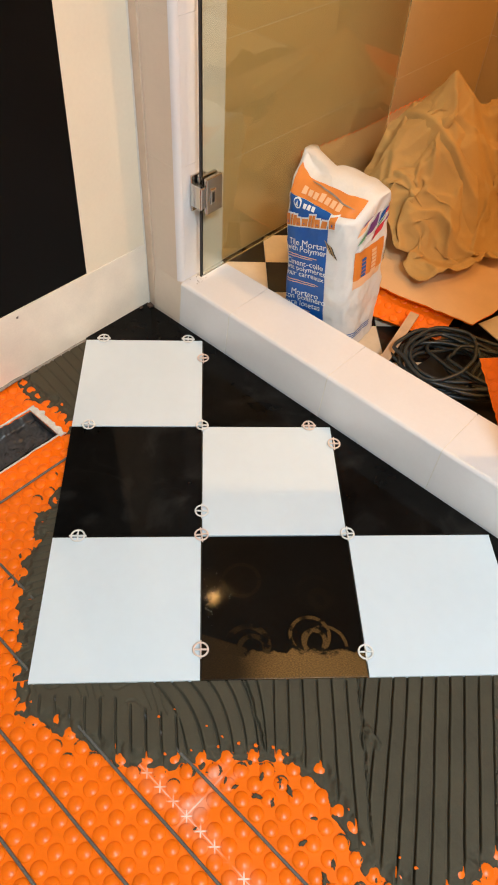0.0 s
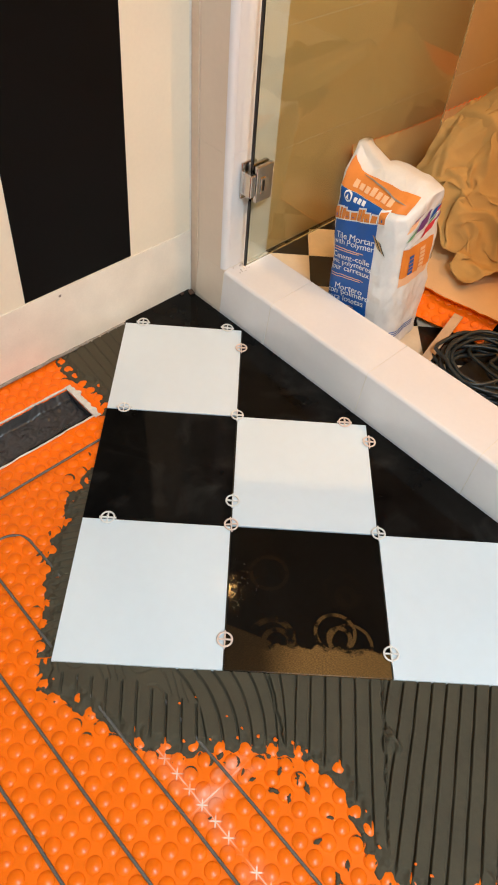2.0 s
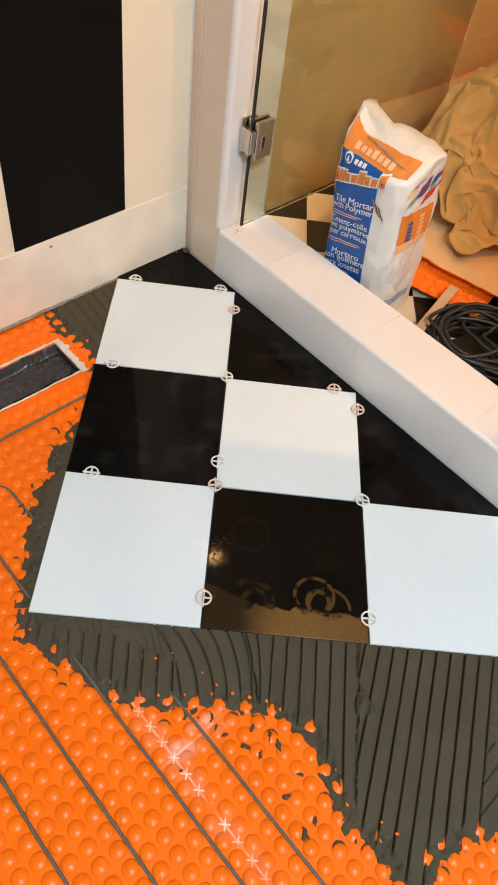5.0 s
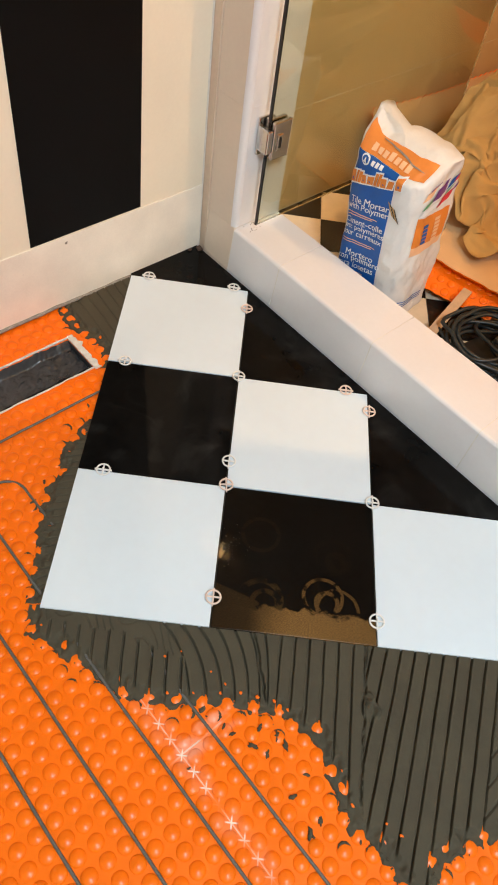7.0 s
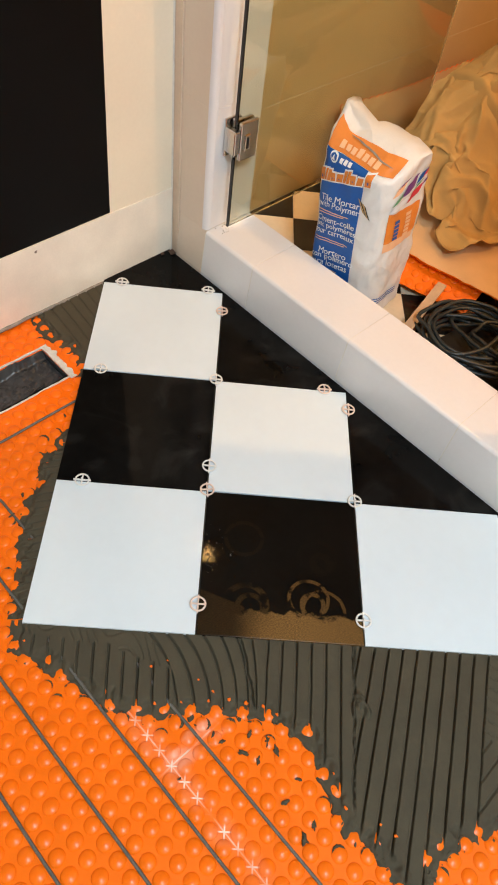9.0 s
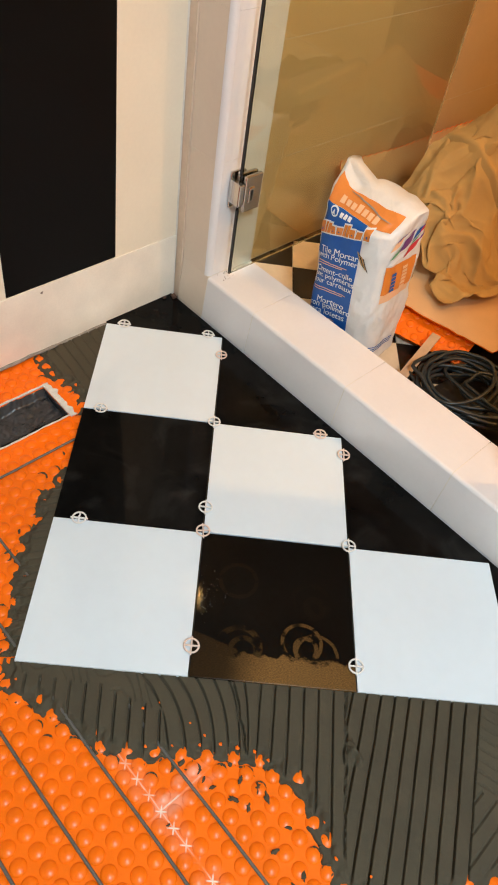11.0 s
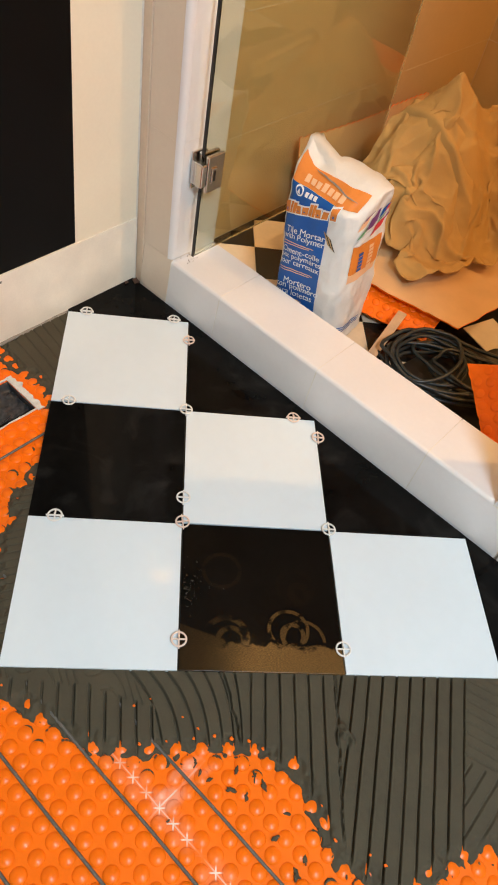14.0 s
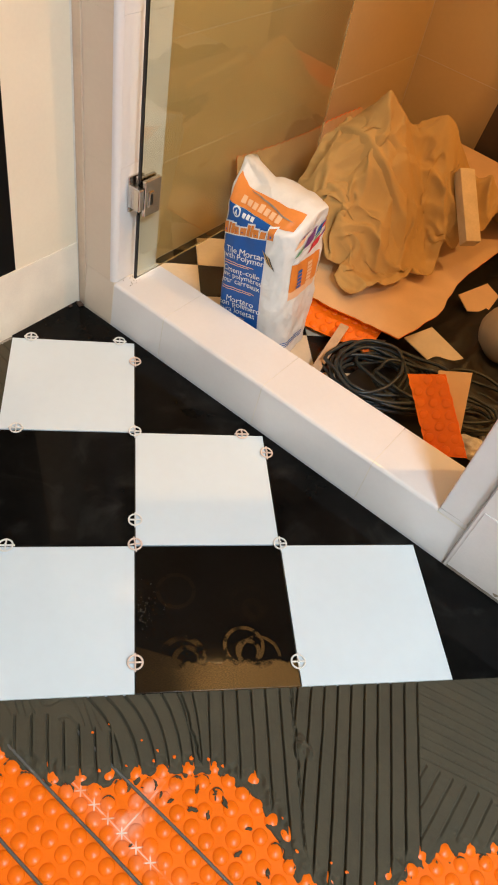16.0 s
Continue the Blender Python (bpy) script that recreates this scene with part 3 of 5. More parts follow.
def stud_mesh(name, centres):
    """One mesh of round studs standing on the sheet at the given places."""
    verts, faces, n8 = [], [], 16
    for x, y, z in centres:
        k = len(verts)
        for rad, h in prof:
            verts += [(x + rad * math.cos(2 * math.pi * q / n8), y + rad * math.sin(2 * math.pi * q / n8), z + h) for q in range(n8)]
        verts.append((x, y, z + 0.0055))
        for row in range(len(prof) - 1):
            faces += [(k + row * n8 + q, k + row * n8 + (q + 1) % n8, k + (row + 1) * n8 + (q + 1) % n8, k + (row + 1) * n8 + q) for q in range(n8)]
        t = k + (len(prof) - 1) * n8
        faces += [(t + q, t + (q + 1) % n8, k + len(prof) * n8) for q in range(n8)]
    me = bpy.data.meshes.new(name)
    me.from_pydata(verts, [], faces)
    for p in me.polygons:
        p.use_smooth = True
    me.materials.append(M["membrane"])
    return me


places = []
for i in range(-24, 40):
    for j in range(-20, 28):
        x, y = SX + STUD * i, SY + STUD * j
        if not (WALL_X + 0.012 < x < 1.25 and -0.7 < y < 0.86) or in_tiles(x, y, 0.03) or not outside_vent(x, y, 0.014):
            continue
        if edge_distance(np.array([(x + y) / S2]), np.array([(y - x) / S2]))[0] > 0.023:
            continue
        places.append((x, y, SHEET))
places.sort(key=lambda p: (p[0] - 0.38) ** 2 + (p[1] + 0.12) ** 2)
mem_ob = solid("membrane", mem, M["membrane"], "orange studded plastic uncoupling membrane over the subfloor", "membrane", "structure")
studs = new("studs", stud_mesh("studs", places[300:]))
studs.parent = mem_ob
tagged(studs, kind="stuff")
one_stud = stud_mesh("stud", [(0, 0, 0)])
for place in places[:300]:
    stud = new("stud", one_stud)
    stud.location = place
    stud.parent = mem_ob

# ---- heating cable ----
CZ = SHEET + 0.0028


def wavy(x, y):
    return (x, y + 0.0012 * nz(x * 6, y * 9), CZ)


for y in (-0.36, -0.267, -0.172, -0.0775):
    solid("heating_cable", tube([wavy(-0.62 + 0.02 * k, y) for k in range(100)], 0.0027, 8), M["cable"], "thin grey heating cable clipped between membrane studs", "cable", smooth=True, group="heating cable runs")
bend = [wavy(1.35 - 0.02 * k, 0.1095) for k in range(80)]
bend += [(-0.24 - 0.0455 * math.sin(t), 0.064 + 0.0455 * math.cos(t), CZ) for t in [math.pi * i / 14 for i in range(15)]]
bend += [wavy(-0.23 + 0.02 * k, 0.0185) for k in range(80)]
solid("heating_cable", tube(bend, 0.0027, 8), M["cable"], "grey heating cable bent back in a loop", "cable", smooth=True, group="heating cable runs")
solid("heating_cable", tube([(-0.373 + 0.001 * nz(k * 0.4, 2), -0.5 + 0.02 * k, CZ) for k in range(48)], 0.0028, 8), M["cable"], "grey heating cable running past the floor vent", "cable", smooth=True, group="heating cable runs")

# ---- thinset mortar, combed with a notched trowel ----
def smooth(x, lo, hi):
    t = np.clip((x - lo) / (hi - lo), 0, 1)
    return t * t * (3 - 2 * t)


def comb_phase(A, B):
    """Number of grooves across the trowel's strokes, and how deep they are, stroke by stroke."""
    bend = 1.46 * (1 - np.exp(np.minimum(B, 0) / 0.07))
    one = A.copy()
    for _ in range(12):
        swing = np.interp(one, [0.15, 0.256, 0.288, 0.322, 0.354, 0.382, 0.410, 0.440], [0.055, 0.049, 0.045, 0.035, 0.028, 0.021, 0.010, 0.0])
        one = 0.5 * one + 0.5 * (A - swing * bend - 0.052 * B * smooth(one, 0.40, 0.46))
    ph = np.interp(one, [0.0, 0.256, 0.288, 0.322, 0.354, 0.382, 0.408, 0.438, 0.571, 0.704], [-8, 0, 1, 2, 3, 4, 5, 6, 11, 16])
    deep = np.ones_like(A)
    # upright strokes nearer the corner, under a smeared patch
    corner = A < np.interp(B, [-0.129, -0.06, -0.03, 0.0], [0.286, 0.269, 0.248, 0.215])
    ph = np.where(corner, (A + 0.09 * B - 0.128) / 0.0262, ph)
    seam = np.interp(A, [0.03, 0.125, 0.149, 0.177, 0.206, 0.257], [-0.018, -0.026, -0.022, -0.035, -0.044, -0.059])
    smeared = corner & (B > seam)
    ph = np.where(smeared, (0.75 * A + 0.66 * B + 0.02 * np.sin(A * 55)) / 0.021, ph)
    deep = np.where(smeared, 0.26, np.where(corner & (A < 0.13), 0.6, deep))
    # the slanting stroke
    slant = A > 0.598 + 0.06 * B
    ph = np.where(slant, (A - 0.245 * B - 0.6335) / 0.0265, ph)
    # crossed strokes at the far side
    far = A > 0.848 + 0.25 * B
    low = (B < -0.165 - 0.6 * (A - 0.85)) & (A < 0.93)
    ph = np.where(far, np.where(low, (0.72 * A - 0.69 * B) / 0.024, (0.52 * A + 0.85 * B + 0.25 * (A - 0.95) ** 2) / 0.0185), ph)
    deep = np.where(far, np.where(low, 0.5, 0.33), deep)
    # the strip beside the tiles
    strip = (A < 0.0) & (B > 0.02)
    ph = np.where(strip, np.where(B > 0.55, 0.81 * A + 0.59 * B + 0.6 * A * A, 0.30 * A - 0.95 * B) / np.where(B > 0.55, 0.0245, 0.0155), ph)
    return ph, np.where(strip & (B < 0.55), 0.45, deep)


def mortar_patch(a0, a1, b0, b1, step, step2):
    na, nb = int((a1 - a0) / step), int((b1 - b0) / step2)
    A, B = np.meshgrid(np.linspace(a0, a1, na), np.linspace(b0, b1, nb))
    n1 = np.array([[nz(a * 34, b * 34, 3.1) for a in A[0]] for b in B[:, 0]])
    n2 = np.array([[nz(a * 95, b * 95, 7.7) for a in A[0]] for b in B[:, 0]])
    n3 = np.array([[nz(a * 11, b * 11, 1.3) for a in A[0]] for b in B[:, 0]])
    sd = edge_distance(A, B) + 0.010 * n1 + 0.008 * n2
    ph, deep = comb_phase(A + 0.0010 * n3 + 0.0007 * n1, B)
    d = np.abs(ph - np.round(ph)) * 0.0262
    groove = np.exp(-(d / 0.00185) ** 6) * np.clip(0.95 + 0.35 * n3, 0, 1) * deep
    ridge = np.exp(-((d - 0.0036) / 0.0014) ** 2) * deep
    # one torn groove where two strokes meet, and another beside the curved stroke
    for a0, k, b0 in ((0.594, 0.06, -0.27), (0.400 - 0.012, -0.26, -0.13)):
        tear = np.exp(-((A - a0 - k * B + 0.0035 * n1 + 0.0025 * n2) / 0.0022) ** 4) * smooth(B, b0, b0 + 0.02)
        groove = np.maximum(groove, np.where(B < 0.004, tear, 0))
    groove *= np.where(A > 0.0, smooth(-B + 0.004 * n1, -0.004, 0.002), 1)
    z = -0.0042 - 0.0094 * np.clip(groove, 0, 1) + 0.0006 * ridge + 0.0003 * n1 + 0.00035 * n2 + 0.0005 * n3
    z += 0.0094 * np.clip(groove, 0, 1) * (1 - smooth(sd + 0.006 * n2 + 0.004 * n1, 0.008, 0.022))
    lump = np.exp(-(((A - 0.603 + 0.45 * (B + 0.105)) / 0.0095) ** 4 + ((B + 0.105) / 0.021) ** 4))
    z = z * (1 - lump) + lump * (-0.0040 + 0.007 * np.clip(0.8 + 1.8 * n2 + 1.2 * n1, 0, 2))
    z = SHEET - 0.004 + (z - SHEET + 0.004) * (0.48 * smooth(sd, -0.006, 0.002) + 0.12 * n2 * smooth(sd, 0.0, 0.006) * (1 - smooth(sd, 0.02, 0.03)) + 0.52 * smooth(sd + 0.008 * n1, 0.009, 0.028))
    keep = (sd > -0.006)
    X, Y = (A - B) / S2, (A + B) / S2
    keep &= (X > WALL_X + 0.002) & (Y < CURB_Y - 0.001) & ~((A > 0.006) & (B > 0.006))
    ids = -np.ones(A.shape, int)
    ids[keep] = np.arange(keep.sum())
    vs = np.stack([X[keep], Y[keep], z[keep]], 1)
    q = np.stack([ids[:-1, :-1], ids[:-1, 1:], ids[1:, 1:], ids[1:, :-1]], -1).reshape(-1, 4)
    q = q[(q >= 0).all(1)]
    me = bpy.data.meshes.new("mortar")
    me.from_pydata(vs.tolist(), [], q.tolist())
    for p in me.polygons:
        p.use_smooth = True
    me.materials.append(M["mortar"])
    return me


mortar = new("mortar_bed", mortar_patch(-0.02, 1.25, -0.45, 0.008, 0.0008, 0.0022))
tagged(mortar, "dark grey thinset mortar combed in ridges with a notched trowel", "mortar", kind="stuff")
mortar2 = new("mortar_bed", mortar_patch(-0.17, 0.008, 0.010, 1.0, 0.0011, 0.0013))
tagged(mortar2, "dark grey combed mortar strip beside the laid tiles", "mortar", kind="stuff")

bed = prism([(0.0, 0.012), (CURB_Y - 0.012, CURB_Y - 0.004), (WALL_X + 0.004, CURB_Y - 0.004), (WALL_X + 0.004, 0.68)], SHEET - 0.0005, -0.0083)
tagged(new("mortar_bed", mesh_of(bed, "mortar_bed", M["mortar"])), "dark grey mortar bedded under the laid tiles", "mortar", kind="stuff")

# mortar crumbs and smears on the studs near the edge
random.seed(4)
crumbs = bmesh.new()
spots = [(0.40, -0.19, 0.011), (0.365, -0.175, 0.008), (0.455, -0.185, 0.012), (0.47, -0.26, 0.009), (0.50, -0.31, 0.013), (0.515, -0.29, 0.010), (0.30, -0.235, 0.006), (0.35, -0.165, 0.007),
         (0.44, -0.17, 0.010), (0.49, -0.225, 0.008), (-0.07, 0.22, 0.009), (-0.06, 0.27, 0.008), (0.41, -0.16, 0.009), (0.425, -0.20, 0.010)]
for k in range(110):
    i0 = random.choice(range(4, 28))
    (a0, b0), (a1, b1) = EDGE[i0], EDGE[i0 + 1]
    t = random.random()
    off = random.uniform(-0.002, 0.016)
    dx, dy = a1 - a0, b1 - b0
    ln = math.hypot(dx, dy)
    spots.append((a0 + dx * t - dy / ln * -off * -1, b0 + dy * t + dx / ln * -off, random.uniform(0.0012, 0.0050)))
for a, b, r in spots:
    r *= 0.72
    bm = bmesh.new()
    bmesh.ops.create_icosphere(bm, subdivisions=3 if r > 0.006 else 2, radius=r)
    x, y = tile_xy(a, b)
    ang = random.uniform(0, 3)
    for v in bm.verts:
        k = max(0.25, 1 + 0.9 * nz(v.co.x * 170 + a * 50, v.co.y * 170, b * 30) + 0.5 * nz(v.co.x * 420, v.co.y * 420 + a * 70, b * 9))
        px, py = v.co.x * k * 0.95, v.co.y * k * 0.5
        v.co = Vector((x + px * math.cos(ang) - py * math.sin(ang), y + px * math.sin(ang) + py * math.cos(ang), SHEET + 0.0040 + v.co.z * 0.25))
    crumbs = join(crumbs, bm)
# crescents of mortar caught against the studs
for i in range(-24, 40):
    for j in range(-20, 28):
        x, y = SX + STUD * i, SY + STUD * j
        a, b = (x + y) / S2, (y - x) / S2
        sd = edge_distance(np.array([a]), np.array([b]))[0]
        if not (-0.034 < sd < 0.004) or a < -0.13 or not outside_vent(x, y, 0.02) or random.random() > (0.75 if sd > -0.016 else 0.38):
            continue
        face, half, fat = random.uniform(0.6, 2.4) + (0.8 if a > 0.45 else 0), random.uniform(0.5, 1.35), random.uniform(0.0012, 0.0030)
        bm = bmesh.new()
        n, rings = 14, []
        for q in range(n + 1):
            u = 2 * q / n - 1
            th = face + half * u
            w = max(0.0002, fat * (1 - u * u) * (0.75 + 0.7 * nz(q * 0.7, i * 3.1, j * 1.7)))
            rings.append([bm.verts.new((x + (0.0112 + dr * w) * math.cos(th), y + (0.0112 + dr * w) * math.sin(th), SHEET + dz)) for dr, dz in ((-1.2, 0.0034), (-0.6, 0.0046), (0.8, 0.0042), (1.6, 0.0005))])
        for r0, r1 in zip(rings, rings[1:]):
            for q in range(3):
                bm.faces.new((r0[q], r1[q], r1[q + 1], r0[q + 1]))
        crumbs = join(crumbs, bm)
solid("mortar_crumbs", crumbs, M["mortar"], "dark grey crumbs and smears of mortar on orange studs", "mortar", "stuff", True)

# small orange lumps set on the mortar in place of stud tops poking through
flecks = bmesh.new()
for a, b, r in ((0.235, -0.060, 0.0030), (0.262, -0.048, 0.0020), (0.318, -0.078, 0.0022), (0.345, -0.096, 0.0028), (0.372, -0.108, 0.0036), (0.402, -0.112, 0.0040), (0.338, -0.112, 0.0032), (0.292, -0.118, 0.0024),
                (0.248, -0.122, 0.0030), (0.432, -0.116, 0.0034), (0.455, -0.128, 0.0030), (0.565, -0.265, 0.0030), (0.548, -0.215, 0.0026), (0.642, -0.300, 0.0034), (0.620, -0.286, 0.0024), (0.012, -0.030, 0.0026)):
    bm = bmesh.new()
    bmesh.ops.create_icosphere(bm, subdivisions=2, radius=r)
    x, y = tile_xy(a, b)
    for v in bm.verts:
        k = 1 + 0.7 * nz(v.co.x * 300 + a * 90, v.co.y * 300, b * 40)
        v.co = Vector((x + v.co.x * k, y + v.co.y * k * 0.8, -0.0040 + v.co.z * 0.35))
    flecks = join(flecks, bm)
solid("stud_tips", flecks, M["membrane"], "small orange lumps added as stud tops poking through the mortar", "flecks", "stuff", True)

# ---- floor tiles ----
J = 0.0012


def floor_tile(i, j, mat, outline=None, label=""):
    pts = outline or [(0, 0), (1, 0), (1, 1), (0, 1)]
    c = (sum(p[0] for p in pts) / len(pts), sum(p[1] for p in pts) / len(pts))
    plan = []
    for u, v in pts:
        a, b = (i + u) * P, (j + v) * P
        a += J if u < c[0] else -J
        b += J if v < c[1] else -J
        plan.append((a - i * P, b - j * P))
    bm = prism(plan, -0.008, 0.0, 0.0010)
    ob = new("tile", mesh_of(bm, "tile", mat))
    x, y = tile_xy(i * P, j * P)
    ob.matrix_basis = pose(x, y, random.uniform(-0.0003, 0.0003), 0, 0, 45 + 90 * 0) @ Matrix.Identity(4)
    ob.parent = floor
    return tagged(ob, label)


# in a tile's own axes x runs along the row and y across it, turned so that rows lie at 45 degrees to the walls
for i, j in ((0, 0), (2, 0), (1, 1), (0, 2)):
    floor_tile(i, j, M["white_tile"], label="glossy white square floor tile")
floor_tile(1, 0, M["hazed_tile"], label="polished black floor tile with dried film, painted golden sheen and ring prints")
floor_tile(0, 1, M["black_tile"], label="polished black floor tile")
H1 = [(0.0, 0.0), (1.02, 0.0), (0.0, 1.02)]
for i, j in ((1, 2), (2, 1), (3, 0)):
    floor_tile(i, j, M["black_tile"], H1, "black floor tile cut to a triangle at the curb")
floor_tile(0, 3, M["black_tile"], [(0.0, 0.0), (1.02, 0.0), (0.49, 0.53), (-0.015, 0.03)], "small black cut tile in the corner")

# ---- shower floor tiles ----
Q = 0.1455
ox, oy = -0.556, 1.255
for u in range(-9, 12):
    for v in range(-9, 12):
        cx, cy = ox + ((u + 0.5) - (v + 0.5)) * Q / S2, oy + ((u + 0.5) + (v + 0.5)) * Q / S2
        if not (WALL_X - 0.02 < cx < 0.55 and CURB_IN < cy < 2.5):
            continue
        pts = [(ox + (p - q) * Q / S2, oy + (p + q) * Q / S2) for p, q in ((u + 0.006, v + 0.006), (u + 0.994, v + 0.006), (u + 0.994, v + 0.994), (u + 0.006, v + 0.994))]
        pts = [(max(x, WALL_X + 0.001), max(y, CURB_IN + 0.007)) for x, y in pts]
        clean = []
        for p in pts:
            if not clean or (Vector(p) - Vector(clean[-1])).length > 0.002:
                clean.append(p)
        if len(clean) < 3:
            continue
        part("tile", prism(clean, -0.008, 0.0), M["shower_black"] if (u + v) % 2 else M["shower_cream"], shower_floor)

# ---- floor vent ----
vent = thing("floor_vent", (-0.4975, 0.26, -0.12), "open floor vent hole with torn edges and dark plastic inside", "floor vent")
V0, V1, V2, V3 = VENT
part("duct", join(box((V0, V2, -0.13), (V0 + 0.002, V3, -0.0165)), box((V1 - 0.002, V2, -0.13), (V1, V3, -0.0165)), box((V0, V3 - 0.002, -0.13), (V1, V3, -0.0165)),
                  box((V0, V2, -0.13), (V1, V2 + 0.002, -0.0165)), box((V0, V2, -0.132), (V1, V3, -0.129))), M["duct"], vent, "dark sheet-metal duct")


def torn_strip(x0, y0, x1, y1, wide, side):
    """A ragged flat strip from one corner to another, wide on one side."""
    n = 40
    d = Vector((x1 - x0, y1 - y0, 0)).normalized()
    o = Vector((-d.y, d.x, 0)) * side

    def fn(u, v):
        p = Vector((x0, y0, 0)).lerp(Vector((x1, y1, 0)), u)
        w = wide * (0.8 + 0.5 * nz(u * 9, x0 * 7)) if v > 0.5 else 0.0012 * nz(u * 25, 3 + y0)
        p += o * w
        return (p.x, p.y, SHEET + 0.0045 + 0.0015 * nz(u * 14, v * 3 + x0))
    return thicken(grid_mesh(n, 1, fn), 0.003)


part("rim", torn_strip(V0, V2, V0, V3 + 0.004, 0.006, 1), M["plaster"], vent, "white torn edge strip")
part("rim", torn_strip(V0 - 0.008, V3, V1 + 0.008, V3, 0.020, 1), M["plaster"], vent, "white torn edge strip")
part("rim", torn_strip(V1, V3 + 0.004, V1, V2, 0.0035, 1), M["plaster"], vent, "white torn edge strip")
part("plastic_film", grid_mesh(44, 110, lambda u, v: (V0 + 0.003 + (V1 - V0 - 0.006) * u, V2 + 0.003 + (V3 - V2 - 0.006) * v,
                                                     -0.034 + 0.010 * abs(nz(u * 2.2, v * 5, 4)) + 0.005 * abs(nz(u * 7 + v * 5, v * 16, 8)) + 0.0022 * abs(nz(u * 19, v * 48 - u * 9, 2)) + 0.022 * max(0, abs(u - 0.5) * 2 - 0.75) / 0.25)),
     M["film"], vent, "crumpled dark plastic film", smooth=True)

# ---- wheel-shaped tile spacers ----


def spacer(a, b, mat, label, turn, tilt=0.0):
    x, y = tile_xy(a, b)
    ob = thing("tile_spacer", (0, 0, 0), label, "tile spacer", "tile spacers on the joints")
    ring = [(0.0135 * math.cos(t), 0.0135 * math.sin(t), 0.0045) for t in [2 * math.pi * k / 26 for k in range(26)]]
    part("ring", tube(ring, 0.0019, 8, True), mat, ob, smooth=True)
    part("cross", join(box((-0.0125, -0.0014, 0.0028), (0.0125, 0.0014, 0.0062), 0.0005), box((-0.0013, -0.0175, 0.0015), (0.0013, 0.0175, 0.0062), 0.0005),
                       box((-0.0012, -0.0016, 0.006), (0.0012, 0.0016, 0.0115), 0.0004)), mat, ob)
    ob.matrix_basis = pose(x, y, 0.0, tilt, tilt * 0.6, 45 + turn)
    return ob


for a, b, kind, turn, tilt in ((0.047, 0.922, 0, 90, 0), (0.268, 0.922, 0, 88, 3), (0.308, 0.848, 1, 4, 0), (0.041, 0.615, 0, 90, 2), (0.307, 0.614, 0, 0, 0), (0.561, 0.614, 1, 90, 0), (0.615, 0.558, 1, 0, 4),
                               (0.053, 0.307, 0, 90, 0), (0.307, 0.368, 0, 0, 2), (0.307, 0.308, 1, 8, 0), (0.614, 0.308, 0, 0, 0), (0.307, 0.057, 1, 0, 0), (0.614, 0.047, 0, 0, 0)):
    spacer(a, b, M["spacer_pink"] if kind else M["spacer_white"], "pinkish plastic wheel spacer on a tile joint" if kind else "white plastic wheel spacer on a tile joint", turn, tilt)

# ---- glass door with its hinge ----
GX, GY0, GY1 = -0.508, 0.938, 1.715
door = thing("glass_door", (GX, GY0, 0.135), "frameless clear glass shower door standing open", "glass door")
pane = part("pane", box((GX - 0.005, GY0, 0.135), (GX + 0.005, GY1, 2.05)), M["glass"], door, "clear greenish glass pane")
pane.visible_shadow = False
part("edge_seal", join(box((GX - 0.0035, GY0 - 0.003, 0.132), (GX + 0.0035, GY0 - 0.0005, 0.315)), box((GX - 0.0035, GY0 - 0.003, 0.405), (GX + 0.0035, GY0 - 0.0005, 2.05))), M["dark_gasket"], door, "dark seal along the glass edge")
for hz in (0.36, 1.83):
    h = part("hinge", join(box((GX + 0.006, GY0 + 0.002, hz - 0.045), (GX + 0.016, GY0 + 0.055, hz + 0.045), 0.002), box((GX - 0.016, GY0 + 0.002, hz - 0.045), (GX - 0.006, GY0 + 0.055, hz + 0.045), 0.002)), M["chrome"], door, "brushed nickel glass hinge")
    part("hinge_plate", box((OPEN_L + 0.001, GY0 - 0.012, hz - 0.045), (OPEN_L + 0.007, GY0 + 0.03, hz + 0.045), 0.0015), M["chrome"], h, "wall plate")
    part("barrel", join(box((OPEN_L + 0.006, GY0 - 0.016, hz - 0.028), (GX + 0.015, GY0 + 0.001, hz + 0.028), 0.003), box((GX + 0.0155, GY0 + 0.014, hz - 0.022), (GX + 0.019, GY0 + 0.030, hz + 0.016), 0.001)), M["chrome"], h)
    part("slot", box((GX + 0.0185, GY0 + 0.019, hz - 0.016), (GX + 0.0198, GY0 + 0.025, hz + 0.010)), M["dark_gasket"], h, "dark slot")
# ---- bag of tile mortar ----
BX, BY, BW, BD, BH = -0.250, 1.145, 0.101, 0.083, 0.4286


